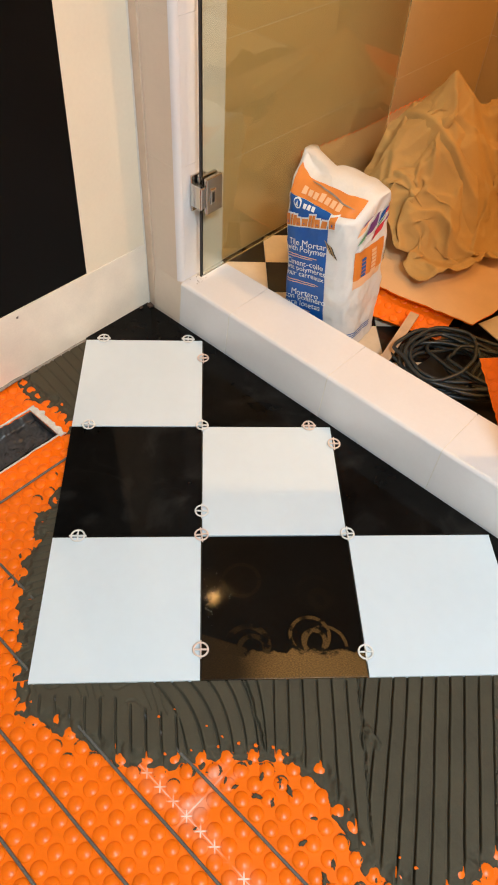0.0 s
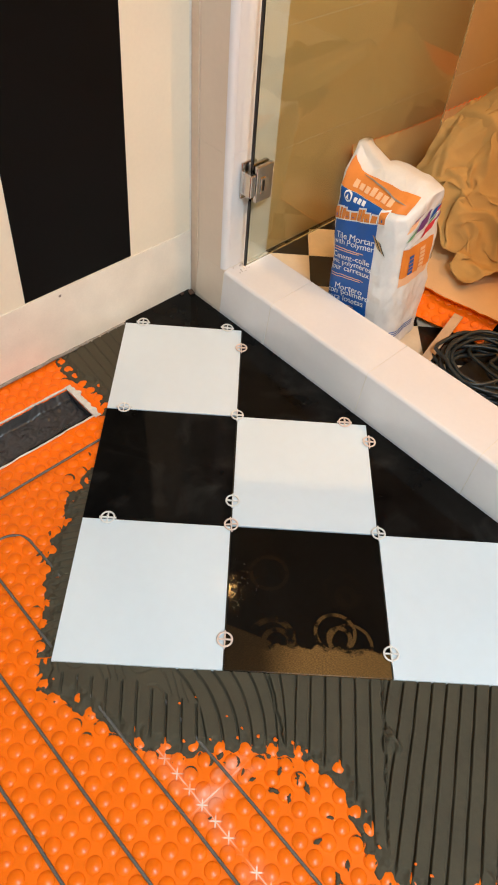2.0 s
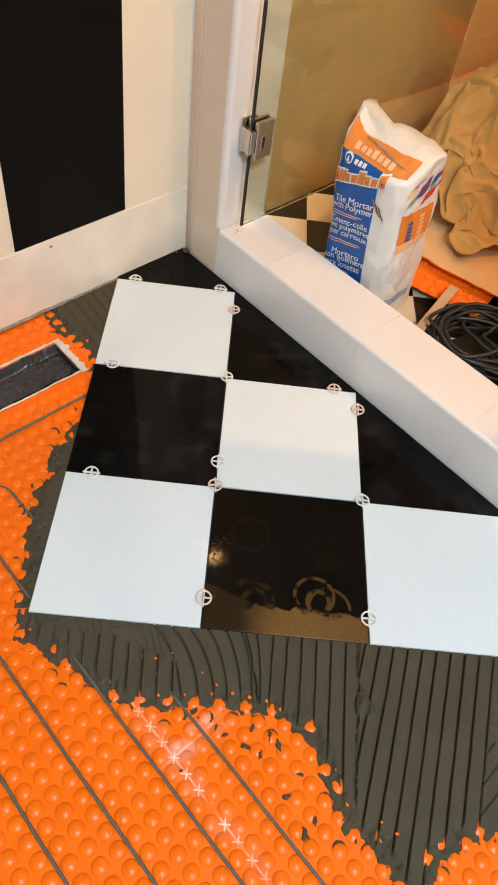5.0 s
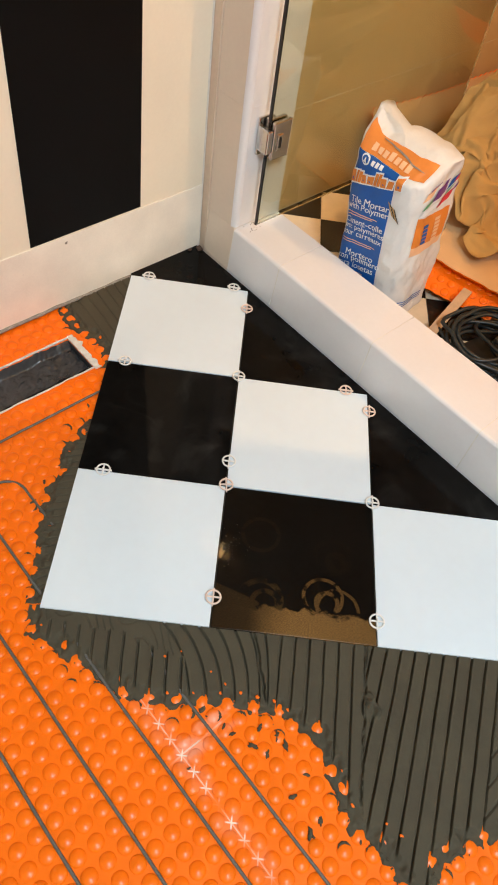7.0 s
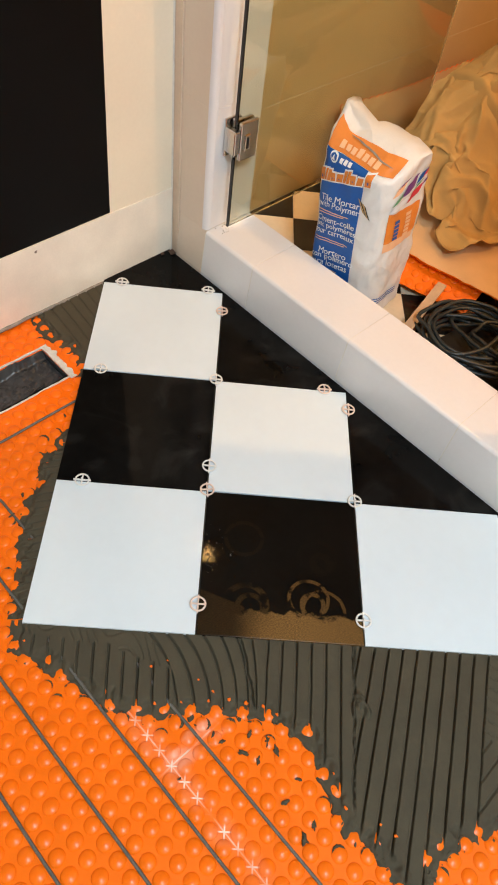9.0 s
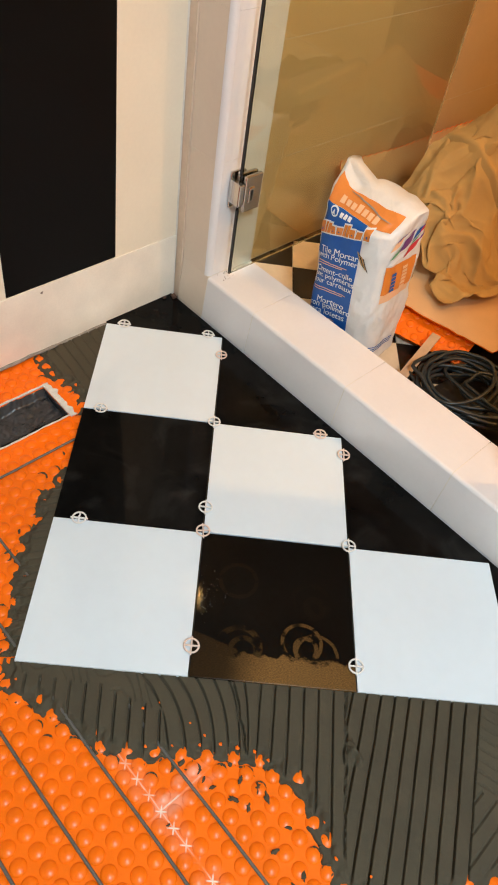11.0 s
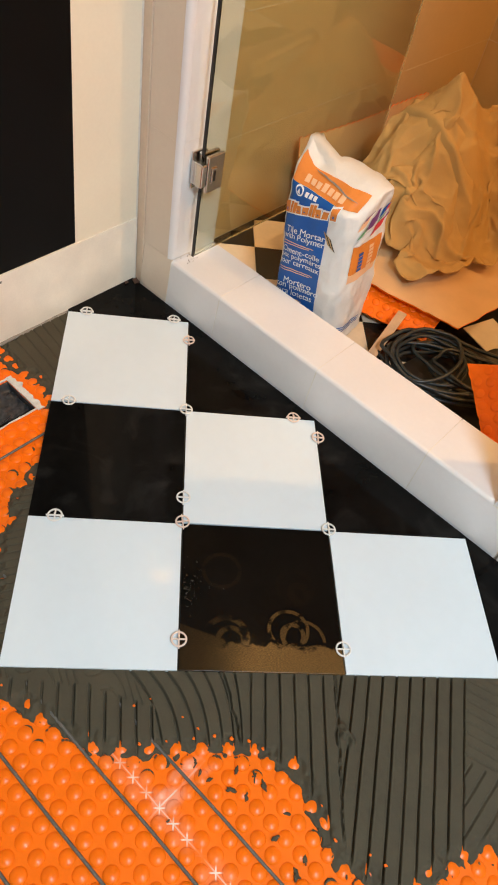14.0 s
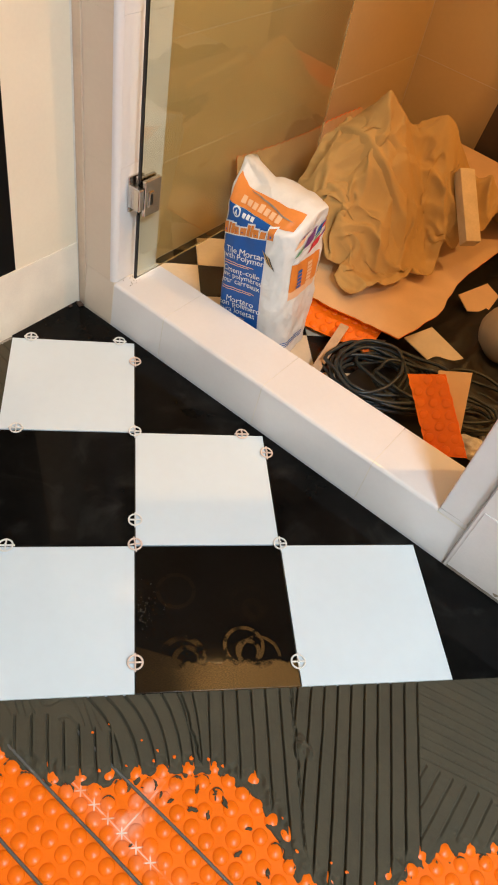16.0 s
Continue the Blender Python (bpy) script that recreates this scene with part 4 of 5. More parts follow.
def bag_at(s, v, out=0.0):
    """A place on the bag: s runs round it (0..1 front, 1..2 side, 2..3 back, 3..4 other side), v from foot to top."""
    k, f = int(s) % 4, s - int(s)
    e = 2 * f - 1
    px, py = ((e, -1), (1, e), (-e, 1), (-1, -e))[k]
    r = (abs(px) ** 4.5 + abs(py) ** 4.5) ** (1 / 4.5)
    px, py = px / r, py / r
    foot = 1 - 0.14 * max(0, 1 - v / 0.07) ** 2
    ear = max(0, (v - 0.86) / 0.14)
    w = BW * foot * (1 + 0.05 * math.sin(v * 3.0) + 0.15 * max(0, v - 0.8))
    d = BD * foot * (1 + 0.10 * math.sin(v * 2.6)) * (1 - 0.70 * ear ** 1.3)
    x, y, z = px * (w + out), py * (d + out), v * BH + out * ear
    horn = max(0, min(1, (-px - 0.62) / 0.24))
    z += ear ** 3 * (0.021 * horn * horn - 0.013 * math.exp(-((px + 0.42) / 0.16) ** 2) - 0.010 * max(0, px - 0.7) / 0.3 + 0.0012 * math.sin(px * 13)) - 0.006 * ear
    x += 0.012 * ear * px - 0.050 * (v - 0.5)
    y += 0.0196 * v + 0.022 * ear - 0.006 * ear * (1 - ear) * math.sin(px * 5)
    wr = 0.0045 * nz(x * 22, y * 22 + 4, z * 13) + 0.0022 * nz(x * 60, y * 60, z * 38 + 2)
    x += wr * px
    y += wr * py * 1.2
    ca, sa = math.cos(0.059), math.sin(0.059)
    return (BX + x * ca - y * sa, BY + x * sa + y * ca, z)


bag = thing("mortar_bag", (BX, BY, 0), "white, blue and orange printed mortar bag standing in the shower", "mortar bag")
body = grid_mesh(176, 84, lambda u, v: bag_at((u * 4) % 4, v))
bmesh.ops.remove_doubles(body, verts=list(body.verts), dist=0.0004)
bmesh.ops.holes_fill(body, edges=[e for e in body.edges if e.is_boundary], sides=0)
bmesh.ops.recalc_face_normals(body, faces=list(body.faces))
sack = part("sack", body, M["bag"], bag, "wrinkled white sack", smooth=True)


def print_patch(name, s0, s1, v0, v1, mat, label="", out=0.0008, cut=None, n=(24, 30)):
    def fn(u, v):
        s, q = s0 + (s1 - s0) * u, v0 + (v1 - v0) * v
        if cut:
            s, q = cut(u, v, s, q)
        return bag_at(s, q, out)
    return part(name, grid_mesh(n[0], n[1], fn), mat, sack, label, smooth=True)


print_patch("print_panel", 0.02, 0.66, 0.03, 0.884, M["blue"], "blue printed panel", 0.0012, cut=lambda u, v, s, q: (s + 0.04 * u * max(0, 0.3 - v), q), n=(24, 44))
print_patch("print_band", 0.012, 0.975, 0.886, 0.962, M["orange_print"], "orange printed band", 0.0018, cut=lambda u, v, s, q: (s, q + 0.016 * math.exp(-((u - 0.02) / 0.16) ** 2) * v), n=(60, 14))
for k in range(7):
    print_patch("print_mark", 0.22 + 0.075 * k, 0.275 + 0.075 * k, 0.902, 0.926 + 0.006 * (k % 3 == 0), M["pale_print"], "pale worn lettering", 0.0034, n=(5, 6))
# the slit is a thin grey strip laid over the print, not an opening
print_patch("fold_slit", 0.27, 0.90, 0.0, 1.0, M["dirt"], "grey strip drawn as the slit where the top is folded", 0.0042, cut=lambda u, v, s, q: (s, 0.957 - 0.040 * u + (0.006 * v - 0.002) * math.sin(math.pi * min(1, u + 0.04)) ** 0.6), n=(30, 3))
wide = (0.105, 0.045, 0.060, 0.075, 0.085, 0.050, 0.045, 0.075, 0.080, 0.085)
s0 = 0.03
for k, ds in enumerate(wide):
    ht = (1.0, 1.0, 0.92, 0.66, 0.68, 1.0, 1.0, 0.68, 0.66, 0.95)[k]
    s0 += 0.022 if k == 9 else 0
    lean = (0.0, 0.012, 0.010, -0.006, 0.010, 0.012, 0.008, -0.006, 0.014, 0.0)[k]
    base = 0.704 + 0.16 * s0
    for grow, m, out, label in ((0.011, "white_print", 0.0026, "white outline of the product mark"), (0.0, "orange_print", 0.0038, "orange block of the product mark")):
        print_patch("print_bar", max(0.015, s0 - grow), s0 + ds - 0.010 + grow, base - 0.7 * grow, base + 0.066 * ht + 0.7 * grow, M[m], label, out, cut=lambda u, v, s, q: (max(0.012, min(s + lean * v, 0.93)), q + 0.16 * (s - s0)), n=(6, 8))
    if k in (0, 3, 4, 7, 9):
        print_patch("print_bar", s0 + ds * 0.32, s0 + ds * 0.52, base + 0.018, base + 0.034 * ht, M["blue"], "counter of a product mark block", 0.0048, n=(3, 3))
    s0 += ds
print_patch("print_mark", 0.14, 0.27, 0.832, 0.886, M["white_print"], "white emblem", 0.0022, cut=lambda u, v, s, q: (0.205 + (u - 0.5) * 0.13 * math.sqrt(max(0.02, 1 - (2 * v - 1) ** 2)), q), n=(8, 8))
print_patch("print_mark", 0.15, 0.26, 0.840, 0.878, M["blue"], "", 0.0027, cut=lambda u, v, s, q: (0.205 + (u - 0.5) * 0.10 * math.sqrt(max(0.02, 1 - (2 * v - 1) ** 2)), q), n=(6, 6))
print_patch("print_mark", 0.18, 0.23, 0.846, 0.870, M["white_print"], "", 0.0032, cut=lambda u, v, s, q: (0.205 + (u - 0.5) * 0.06 * (1.05 - v), q), n=(6, 6))
for k in range(3):
    print_patch("print_bar", 0.30 + 0.058 * k, 0.342 + 0.058 * k, 0.850 + 0.003 * k, 0.872 + 0.003 * k, M["white_print"], "white lettering bar", 0.0022, n=(4, 3))
for k in range(4):
    print_patch("print_mark", 0.62 + 0.028 * k, 0.644 + 0.028 * k, 0.672, 0.735, M["tan_print" if k % 2 == 0 else "dark_board"], "tan ribbed picture", 0.0020, cut=lambda u, v, s, q: (s + 0.08 * (1 - v), q - 0.25 * (s - 0.62)), n=(3, 8))
print_patch("print_panel", 1.10, 1.74, 0.53, 0.70, M["orange_print"], "orange side panel", 0.0012, n=(14, 10))
print_patch("print_panel", 1.10, 1.72, 0.475, 0.53, M["pale_print"], "faded lower edge of the side panel", 0.0012, cut=lambda u, v, s, q: (s, q + 0.02 * u * (1 - v)), n=(14, 6))
for s0, v0, ds, dv, m in ((1.10, 0.705, 0.30, 0.040, "white_print"), (1.28, 0.775, 0.24, 0.065, "purple_print"), (1.42, 0.725, 0.22, 0.050, "red_print"), (1.12, 0.745, 0.16, 0.035, "green_print"), (1.55, 0.805, 0.14, 0.050, "blue"),
                          (1.68, 0.83, 0.12, 0.045, "red_print"), (1.10, 0.79, 0.16, 0.050, "pale_print"), (1.52, 0.775, 0.13, 0.030, "green_print"), (1.16, 0.83, 0.15, 0.028, "purple_print"), (1.66, 0.785, 0.14, 0.030, "purple_print")):
    print_patch("print_mark", s0, s0 + ds, v0, v0 + dv, M[m], "coloured side picture", 0.0022, cut=lambda u, v, s, q: (s + 0.07 * v, q + 0.03 * u), n=(6, 5))
for k in range(5):
    print_patch("print_bar", 1.26, 1.36, 0.535 + 0.023 * k, 0.553 + 0.023 * k, M["blue"], "blue upright lettering bar", 0.0022, n=(3, 3))
for k in range(6):
    print_patch("print_bar", 1.47, 1.58, 0.53 + 0.024 * k, 0.548 + 0.024 * k, M["pale_print"], "pale upright lettering bar", 0.0022, n=(3, 3))
for q in (0.135, 0.15, 0.165):
    print_patch("print_bar", 1.02 + 2 * (q - 0.135), 1.62, q, q + 0.006, M["blue"], "thin dark print", 0.0020, cut=lambda u, v, s, q: (s, q + 0.012 * u), n=(12, 2))
for k in range(9):
    print_patch("print_bar", 1.84, 1.93, 0.53 + 0.018 * k, 0.538 + 0.018 * k, M["dark_gasket"], "fine dark print", 0.0020, n=(3, 2))


def lettering(text, s0, v0, size):
    """One line of white words laid on the bag's front."""
    cu = bpy.data.curves.new("words", "FONT")
    cu.body, cu.size, cu.resolution_u, cu.offset = text, 1.0, 3, 0.0
    ob = bpy.data.objects.new("words", cu)
    scene.collection.objects.link(ob)
    me = bpy.data.meshes.new_from_object(ob)
    bpy.data.objects.remove(ob)
    b = bmesh.new()
    b.from_mesh(me)
    bpy.data.meshes.remove(me)
    bmesh.ops.triangulate(b, faces=list(b.faces))
    bmesh.ops.subdivide_edges(b, edges=[e for e in b.edges if e.calc_length() > 0.25], cuts=1)
    second = b.copy()
    bmesh.ops.translate(second, vec=(0.035, 0.006, 0.0), verts=list(second.verts))
    for v in second.verts:
        v.co.z = 0.0004
    b = join(b, second)
    for v in b.verts:
        s, q = s0 + v.co.x * size / (2 * BW), v0 + v.co.y * size / BH + 0.12 * v.co.x * size / (2 * BW)
        v.co = Vector(bag_at(min(0.985, max(0.012, s)), q, 0.0026 + v.co.z))
    part("lettering", b, M["white_print"], sack, "white words " + "printed on the blue panel")


for text, s0, v0, size in (("Tile Mortar", 0.12, 0.612, 0.0230), ("with Polymer", 0.08, 0.572, 0.0216), ("Ciment-colle", 0.08, 0.487, 0.0214), ("avec polym\u00e8res", 0.05, 0.449, 0.0199), ("pour carreaux", 0.05, 0.410, 0.0209),
                           ("Mortero", 0.18, 0.304, 0.0234), ("con pol\u00edmero", 0.08, 0.262, 0.0226), ("para losetas", 0.08, 0.220, 0.0226)):
    lettering(text, s0, v0, size)
for q, ln in ((0.548, 0.46), (0.532, 0.40), (0.386, 0.5), (0.370, 0.45), (0.19, 0.4)):
    print_patch("print_bar", 0.08, 0.08 + ln, q, q + 0.005, M["pale_print"], "fine pale print line", 0.0022, cut=lambda u, v, s, q: (s, q + 0.05 * u), n=(20, 1))

# ---- heap of canvas drop cloth ----


def ridged(x, y, z):
    return 1 - 2 * abs(nz(x, y, z))


def mound(x, y):
    """Height of what the cloth lies over: sharp ridges between a few peaks."""
    z = 0.0 * x + 0.095
    peaks = {"a": (-0.325, 1.73, 0.475), "b": (-0.195, 1.87, 0.45), "c": (-0.46, 1.64, 0.33), "d": (-0.03, 1.94, 0.33), "e": (-0.30, 1.47, 0.20), "f": (-0.13, 1.66, 0.20), "g": (-0.42, 2.0, 0.33), "h": (-0.20, 1.36, 0.13), "i": (-0.05, 1.80, 0.16)}
    for p, q, slope in (("a", "b", 1.5), ("a", "c", 1.4), ("b", "d", 1.5), ("a", "e", 1.2), ("b", "f", 1.3), ("a", "g", 1.3), ("c", "e", 1.2), ("e", "h", 1.0), ("b", "i", 1.4), ("d", "i", 1.3)):
        (x0, y0, h0), (x1, y1, h1) = peaks[p], peaks[q]
        dx, dy = x1 - x0, y1 - y0
        t = np.clip(((x - x0) * dx + (y - y0) * dy) / (dx * dx + dy * dy), 0, 1)
        d = np.sqrt((x - x0 - t * dx) ** 2 + (y - y0 - t * dy) ** 2 + 0.0002)
        z = np.maximum(z, h0 + (h1 - h0) * t - 0.06 * np.sin(np.pi * t) - slope * d)
    return z


def draped_cloth(n=96, wide=0.89, deep=1.0, squeeze=(0.645, 0.735), steps=150, seed=5):
    """A cloth, gathered together and let fall over the mound."""
    g = np.linspace(-0.5, 0.5, n)
    U, V = np.meshgrid(g, g)
    rx, ry = wide / (n - 1), deep / (n - 1)
    lump = np.array([[[nz(u * 6, v * 6, k * 7.3 + seed) for k in range(3)] for u in g] for v in g])
    c, s = math.cos(-0.22), math.sin(-0.22)
    X, Y = U * wide * squeeze[0], V * deep * squeeze[1]
    Q = np.stack([-0.285 + X * c - Y * s, 1.83 + X * s + Y * c, np.zeros_like(X)], -1)
    Q[..., :2] += 0.06 * lump[..., :2]
    Q[..., 2] = mound(Q[..., 0], Q[..., 1]) + 0.05 + 0.10 * lump[..., 2]
    old = Q.copy()
    links = [(dy, dx, k, f * math.hypot(dy * ry, dx * rx)) for dy, dx, k, f in ((0, 1, 1.0, 1), (1, 0, 1.0, 1), (1, 1, 0.5, 1), (1, -1, 0.5, 1), (0, 2, 0.3, 0.93), (2, 0, 0.3, 0.93), (0, 5, 0.25, 0.80), (5, 0, 0.25, 0.80), (0, 10, 0.2, 0.62), (10, 0, 0.2, 0.62))]
    for it in range(steps):
        vel = (Q - old) * 0.90
        old = Q.copy()
        Q = Q + vel
        Q[..., 2] -= 0.0009
        for _ in range(6):
            move, count = np.zeros_like(Q), np.zeros(Q.shape[:2])
            for dy, dx, k, length in links:
                x0, x1 = max(0, -dx), n - max(0, dx)
                a = (slice(0, n - dy), slice(x0, x1))
                b = (slice(dy, n), slice(x0 + dx, x1 + dx))
                d = Q[b] - Q[a]
                dist = np.sqrt((d * d).sum(-1)) + 1e-9
                w = 0.5 * k * (dist - length) / dist
                if k < 0.4:
                    w = np.minimum(w, 0)
                w = w[..., None] * d
                move[a] += w
                move[b] -= w
                count[a] += 1
                count[b] += 1
            Q += move / np.maximum(count, 1)[..., None] * 2.2
            low = mound(Q[..., 0], Q[..., 1])
            hit = Q[..., 2] < low
            Q[..., 2] = np.where(hit, low, Q[..., 2])
            for k in range(2):
                Q[..., k] = np.where(hit, old[..., k] + 0.35 * (Q[..., k] - old[..., k]), Q[..., k])
            Q[..., 0] = np.maximum(Q[..., 0], -0.49)
    return Q


def creased(Q):
    """The cloth at twice the resolution, with long sharp folds between flat facets."""
    n = Q.shape[0]
    g, h = np.arange(n), np.linspace(0, n - 1, 2 * n)
    Q = np.stack([np.stack([np.interp(h, g, row[:, k]) for row in Q]) for k in range(3)], -1)
    Q = np.stack([np.stack([np.interp(h, g, Q[:, c, k]) for c in range(2 * n)], 1) for k in range(3)], -1)
    for _ in range(3):
        Q[1:-1, 1:-1] = 0.5 * Q[1:-1, 1:-1] + 0.125 * (Q[2:, 1:-1] + Q[:-2, 1:-1] + Q[1:-1, 2:] + Q[1:-1, :-2])
    fold = np.zeros(Q.shape[:2])
    for j in range(2 * n):
        for i in range(2 * n):
            x, y = i / (2 * n), j / (2 * n)
            wx, wy = x + 0.07 * nz(x * 3, y * 3, 1), y + 0.07 * nz(x * 3, y * 3, 9)
            for sx, sy, turn, high, wide in ((2.2, 5.0, 0.75, 0.028, 6.5), (3.0, 6.5, -0.5, 0.019, 7.5), (8.0, 13.0, 0.2, 0.006, 8.0)):
                c, sn = math.cos(turn), math.sin(turn)
                d = noise.voronoi(Vector(((wx * c + wy * sn) * sx, (wy * c - wx * sn) * sy, high * 100)))[0]
                fold[j, i] += high * (math.exp(-wide * (d[1] - d[0])) + 0.5 * d[0])
    for _ in range(2):
        fold[1:-1, 1:-1] = 0.5 * fold[1:-1, 1:-1] + 0.125 * (fold[2:, 1:-1] + fold[:-2, 1:-1] + fold[1:-1, 2:] + fold[1:-1, :-2])
    Q[..., 2] += fold - 0.02
    Q[..., 1] -= 0.4 * (fold - 0.02)
    return Q


Q = creased(draped_cloth())
n = Q.shape[0]
cl = bpy.data.meshes.new("drop_cloth")
cl.from_pydata(Q.reshape(-1, 3).tolist(), [], [(j * n + i, j * n + i + 1, (j + 1) * n + i + 1, (j + 1) * n + i) for j in range(n - 1) for i in range(n - 1)])
cl.materials.append(M["cloth"])
for p in cl.polygons:
    p.use_smooth = True
drop = tagged(new("drop_cloth", cl), "heap of crumpled tan canvas drop cloth", "drop cloth")
shell = drop.modifiers.new("cloth", "SOLIDIFY")
shell.thickness = 0.0015

# ---- membrane offcuts with peach fleece backs ----


def sheet_thing(name, fn, nu, nv, label, category, under, top, t=0.004, group="", back=(0, 0, -1)):
    """A limp sheet: fleece on one face and orange plastic on the other."""
    ob = thing(name, fn(0.5, 0.5), label, category, group)
    part("fleece", grid_mesh(nu, nv, lambda u, v: fn(u, v)), top, ob, "peach fleece face", smooth=True)

    def low(u, v):
        x, y, z = fn(u, v)
        return (x + t * back[0], y + t * back[1], z + t * back[2])
    shell = thicken(grid_mesh(nu, nv, low), t * 0.8)
    part("plastic", shell, under, ob, "orange plastic face")
    return ob


def big_sheet(u, v):
    k = v * 6
    edges = (0.075, 0.100, 0.068, 0.085, 0.115, 0.110, 0.095, 0.095)
    e = edges[int(k)] + (edges[int(k) + 1] - edges[int(k)]) * (k - int(k)) + 0.006 * nz(v * 22, 2)
    x = -0.50 + (e + 0.50) * u
    front = 1.312 + 0.22 * (max(x, -0.14) + 0.14) + 0.005 * nz(u * 25, 8)
    y = front + (2.50 - front) * v
    z = 0.075 + 0.03 * v + 0.05 * max(0, v - 0.75) + 0.010 * math.sin(v * 8 + u * 3) * u + 0.02 * max(0, u - 0.8) * nz(v * 6, 4)
    return (x, y, z)


sheet_thing("membrane_offcut", big_sheet, 40, 70, "large membrane offcut lying with its peach fleece upward", "membrane offcut", M["membrane"], M["fleece"])


def back_strip(u, v):
    y = 1.46 + 0.75 * u
    return (-0.625 + 0.05 * (1 - v) + 0.01 * math.sin(u * 5), y, 0.004 + (0.245 - 0.045 * u) * v + 0.003 * math.sin(u * 150) * max(0, v - 0.9) * 10)


sheet_thing("membrane_offcut", back_strip, 190, 12, "peach-backed membrane strip leaning on the shower wall", "membrane offcut", M["membrane"], M["fleece"], 0.003, back=(-1, 0, 0))


def studded(name, corner, along, across, label, thick=0.004, pitch=STUD, bend=0.0):
    """A small flat offcut of membrane, studs upward."""
    o, e, f = Vector(corner), Vector(along), Vector(across)
    up = e.cross(f).normalized()
    if up.z < 0:
        up = -up
    ob = thing(name, o, label, "membrane offcut")

    def fn(u, v):
        ragged = 0.004 * nz(u * 20, v * 20, 5)
        return tuple(o + e * u + f * v + up * (bend * math.sin(math.pi * u) + 0.002 * nz(u * 4, v * 4)) + f.normalized() * (ragged if v in (0, 1) else 0))
    part("sheet", thicken(grid_mesh(24, 14, fn), thick), M["membrane"], ob)
    bm = bmesh.new()
    nu, nv = max(1, round(e.length / pitch)), max(1, round(f.length / pitch))
    for i in range(nu):
        for j in range(nv):
            c = o + e * ((i + 0.5) / nu) + f * ((j + 0.5) / nv) + up * (bend * math.sin(math.pi * (i + 0.5) / nu))
            q = bmesh.new()
            bmesh.ops.create_uvsphere(q, u_segments=14, v_segments=8, radius=0.0112)
            bmesh.ops.scale(q, vec=(1, 1, 0.15), verts=list(q.verts))
            bmesh.ops.transform(q, matrix=Matrix.Translation(c + up * (thick + 0.0002)) @ up.to_track_quat("Z", "Y").to_matrix().to_4x4(), verts=list(q.verts))
            bm = join(bm, q)
    part("studs", bm, M["membrane"], ob, smooth=True)
    return ob


studded("membrane_offcut", (0.190, 1.150, 0.165), (0.150, -0.105, -0.085), (0.078, 0.016, 0.046), "bright orange studded membrane offcut on the cable coil", pitch=0.0295)
studded("membrane_offcut", (-0.190, 1.252, 0.022), (0.215, 0.048, 0.0), (-0.008, 0.080, 0.040), "orange studded membrane strip under the fleece sheet")
studded("membrane_offcut", (-0.14, 2.42, 0.10), (0.30, 0.08, 0.03), (-0.02, 0.10, 0.03), "orange membrane edge at the back of the shower")


def flat_scrap(name, pts, z, mat, label, category, tilt=(0, 0), t=0.003):
    bm = prism(pts, 0, t, 0.0006)
    cx, cy = sum(p[0] for p in pts) / len(pts), sum(p[1] for p in pts) / len(pts)
    for v in bm.verts:
        v.co.z += z + (v.co.x - cx) * tilt[0] + (v.co.y - cy) * tilt[1]
    return solid(name, bm, mat, label, category)


flat_scrap("fleece_scrap", [(0.235, 1.235), (0.305, 1.265), (0.375, 1.12), (0.315, 1.085)], 0.128, M["fleece"], "peach fleece scrap beneath the orange offcut", "scrap", (0.10, 0.55))
flat_scrap("fleece_scrap", [(0.085, 1.735), (0.13, 1.83), (0.185, 1.80), (0.19, 1.72), (0.14, 1.69)], 0.05, M["fleece"], "rounded peach fleece scrap on black plastic", "scrap", (0.1, 0.2))
flat_scrap("fleece_scrap", [(0.07, 1.42), (0.11, 1.50), (0.25, 1.46), (0.19, 1.39)], 0.045, M["shower_cream"], "cream paper scrap behind the cable coil", "scrap", (0.0, 0.25))
flat_scrap("fleece_scrap", [(0.30, 1.045), (0.38, 1.05), (0.40, 1.10), (0.33, 1.12)], 0.03, M["fleece"], "peach scrap beside the curb", "scrap", (0.1, 0.0))
stick = box((-0.0125, -0.10, 0), (0.0125, 0.10, 0.006), 0.0012)
st = solid("wood_shim", stick, M["shim"], "thin tan wood strip lying by the mortar bag", "wood strip")
st.matrix_basis = pose(-0.045, 1.20, 0.045, 12, 0, 10)

# ---- timber offcut on the cloth ----
blk = box((-0.024, -0.110, -0.020), (0.024, 0.110, 0.020), 0.0025)
wb = solid("timber_offcut", blk, M["wood"], "pale timber offcut resting on the drop cloth", "timber")
wb.matrix_basis = Matrix.Translation((-0.020, 1.80, 0.265)) @ (Vector((0.164, -0.14, -0.148)).to_track_quat("Y", "Z").to_matrix().to_4x4())

# ---- coil of cable ----
random.seed(11)


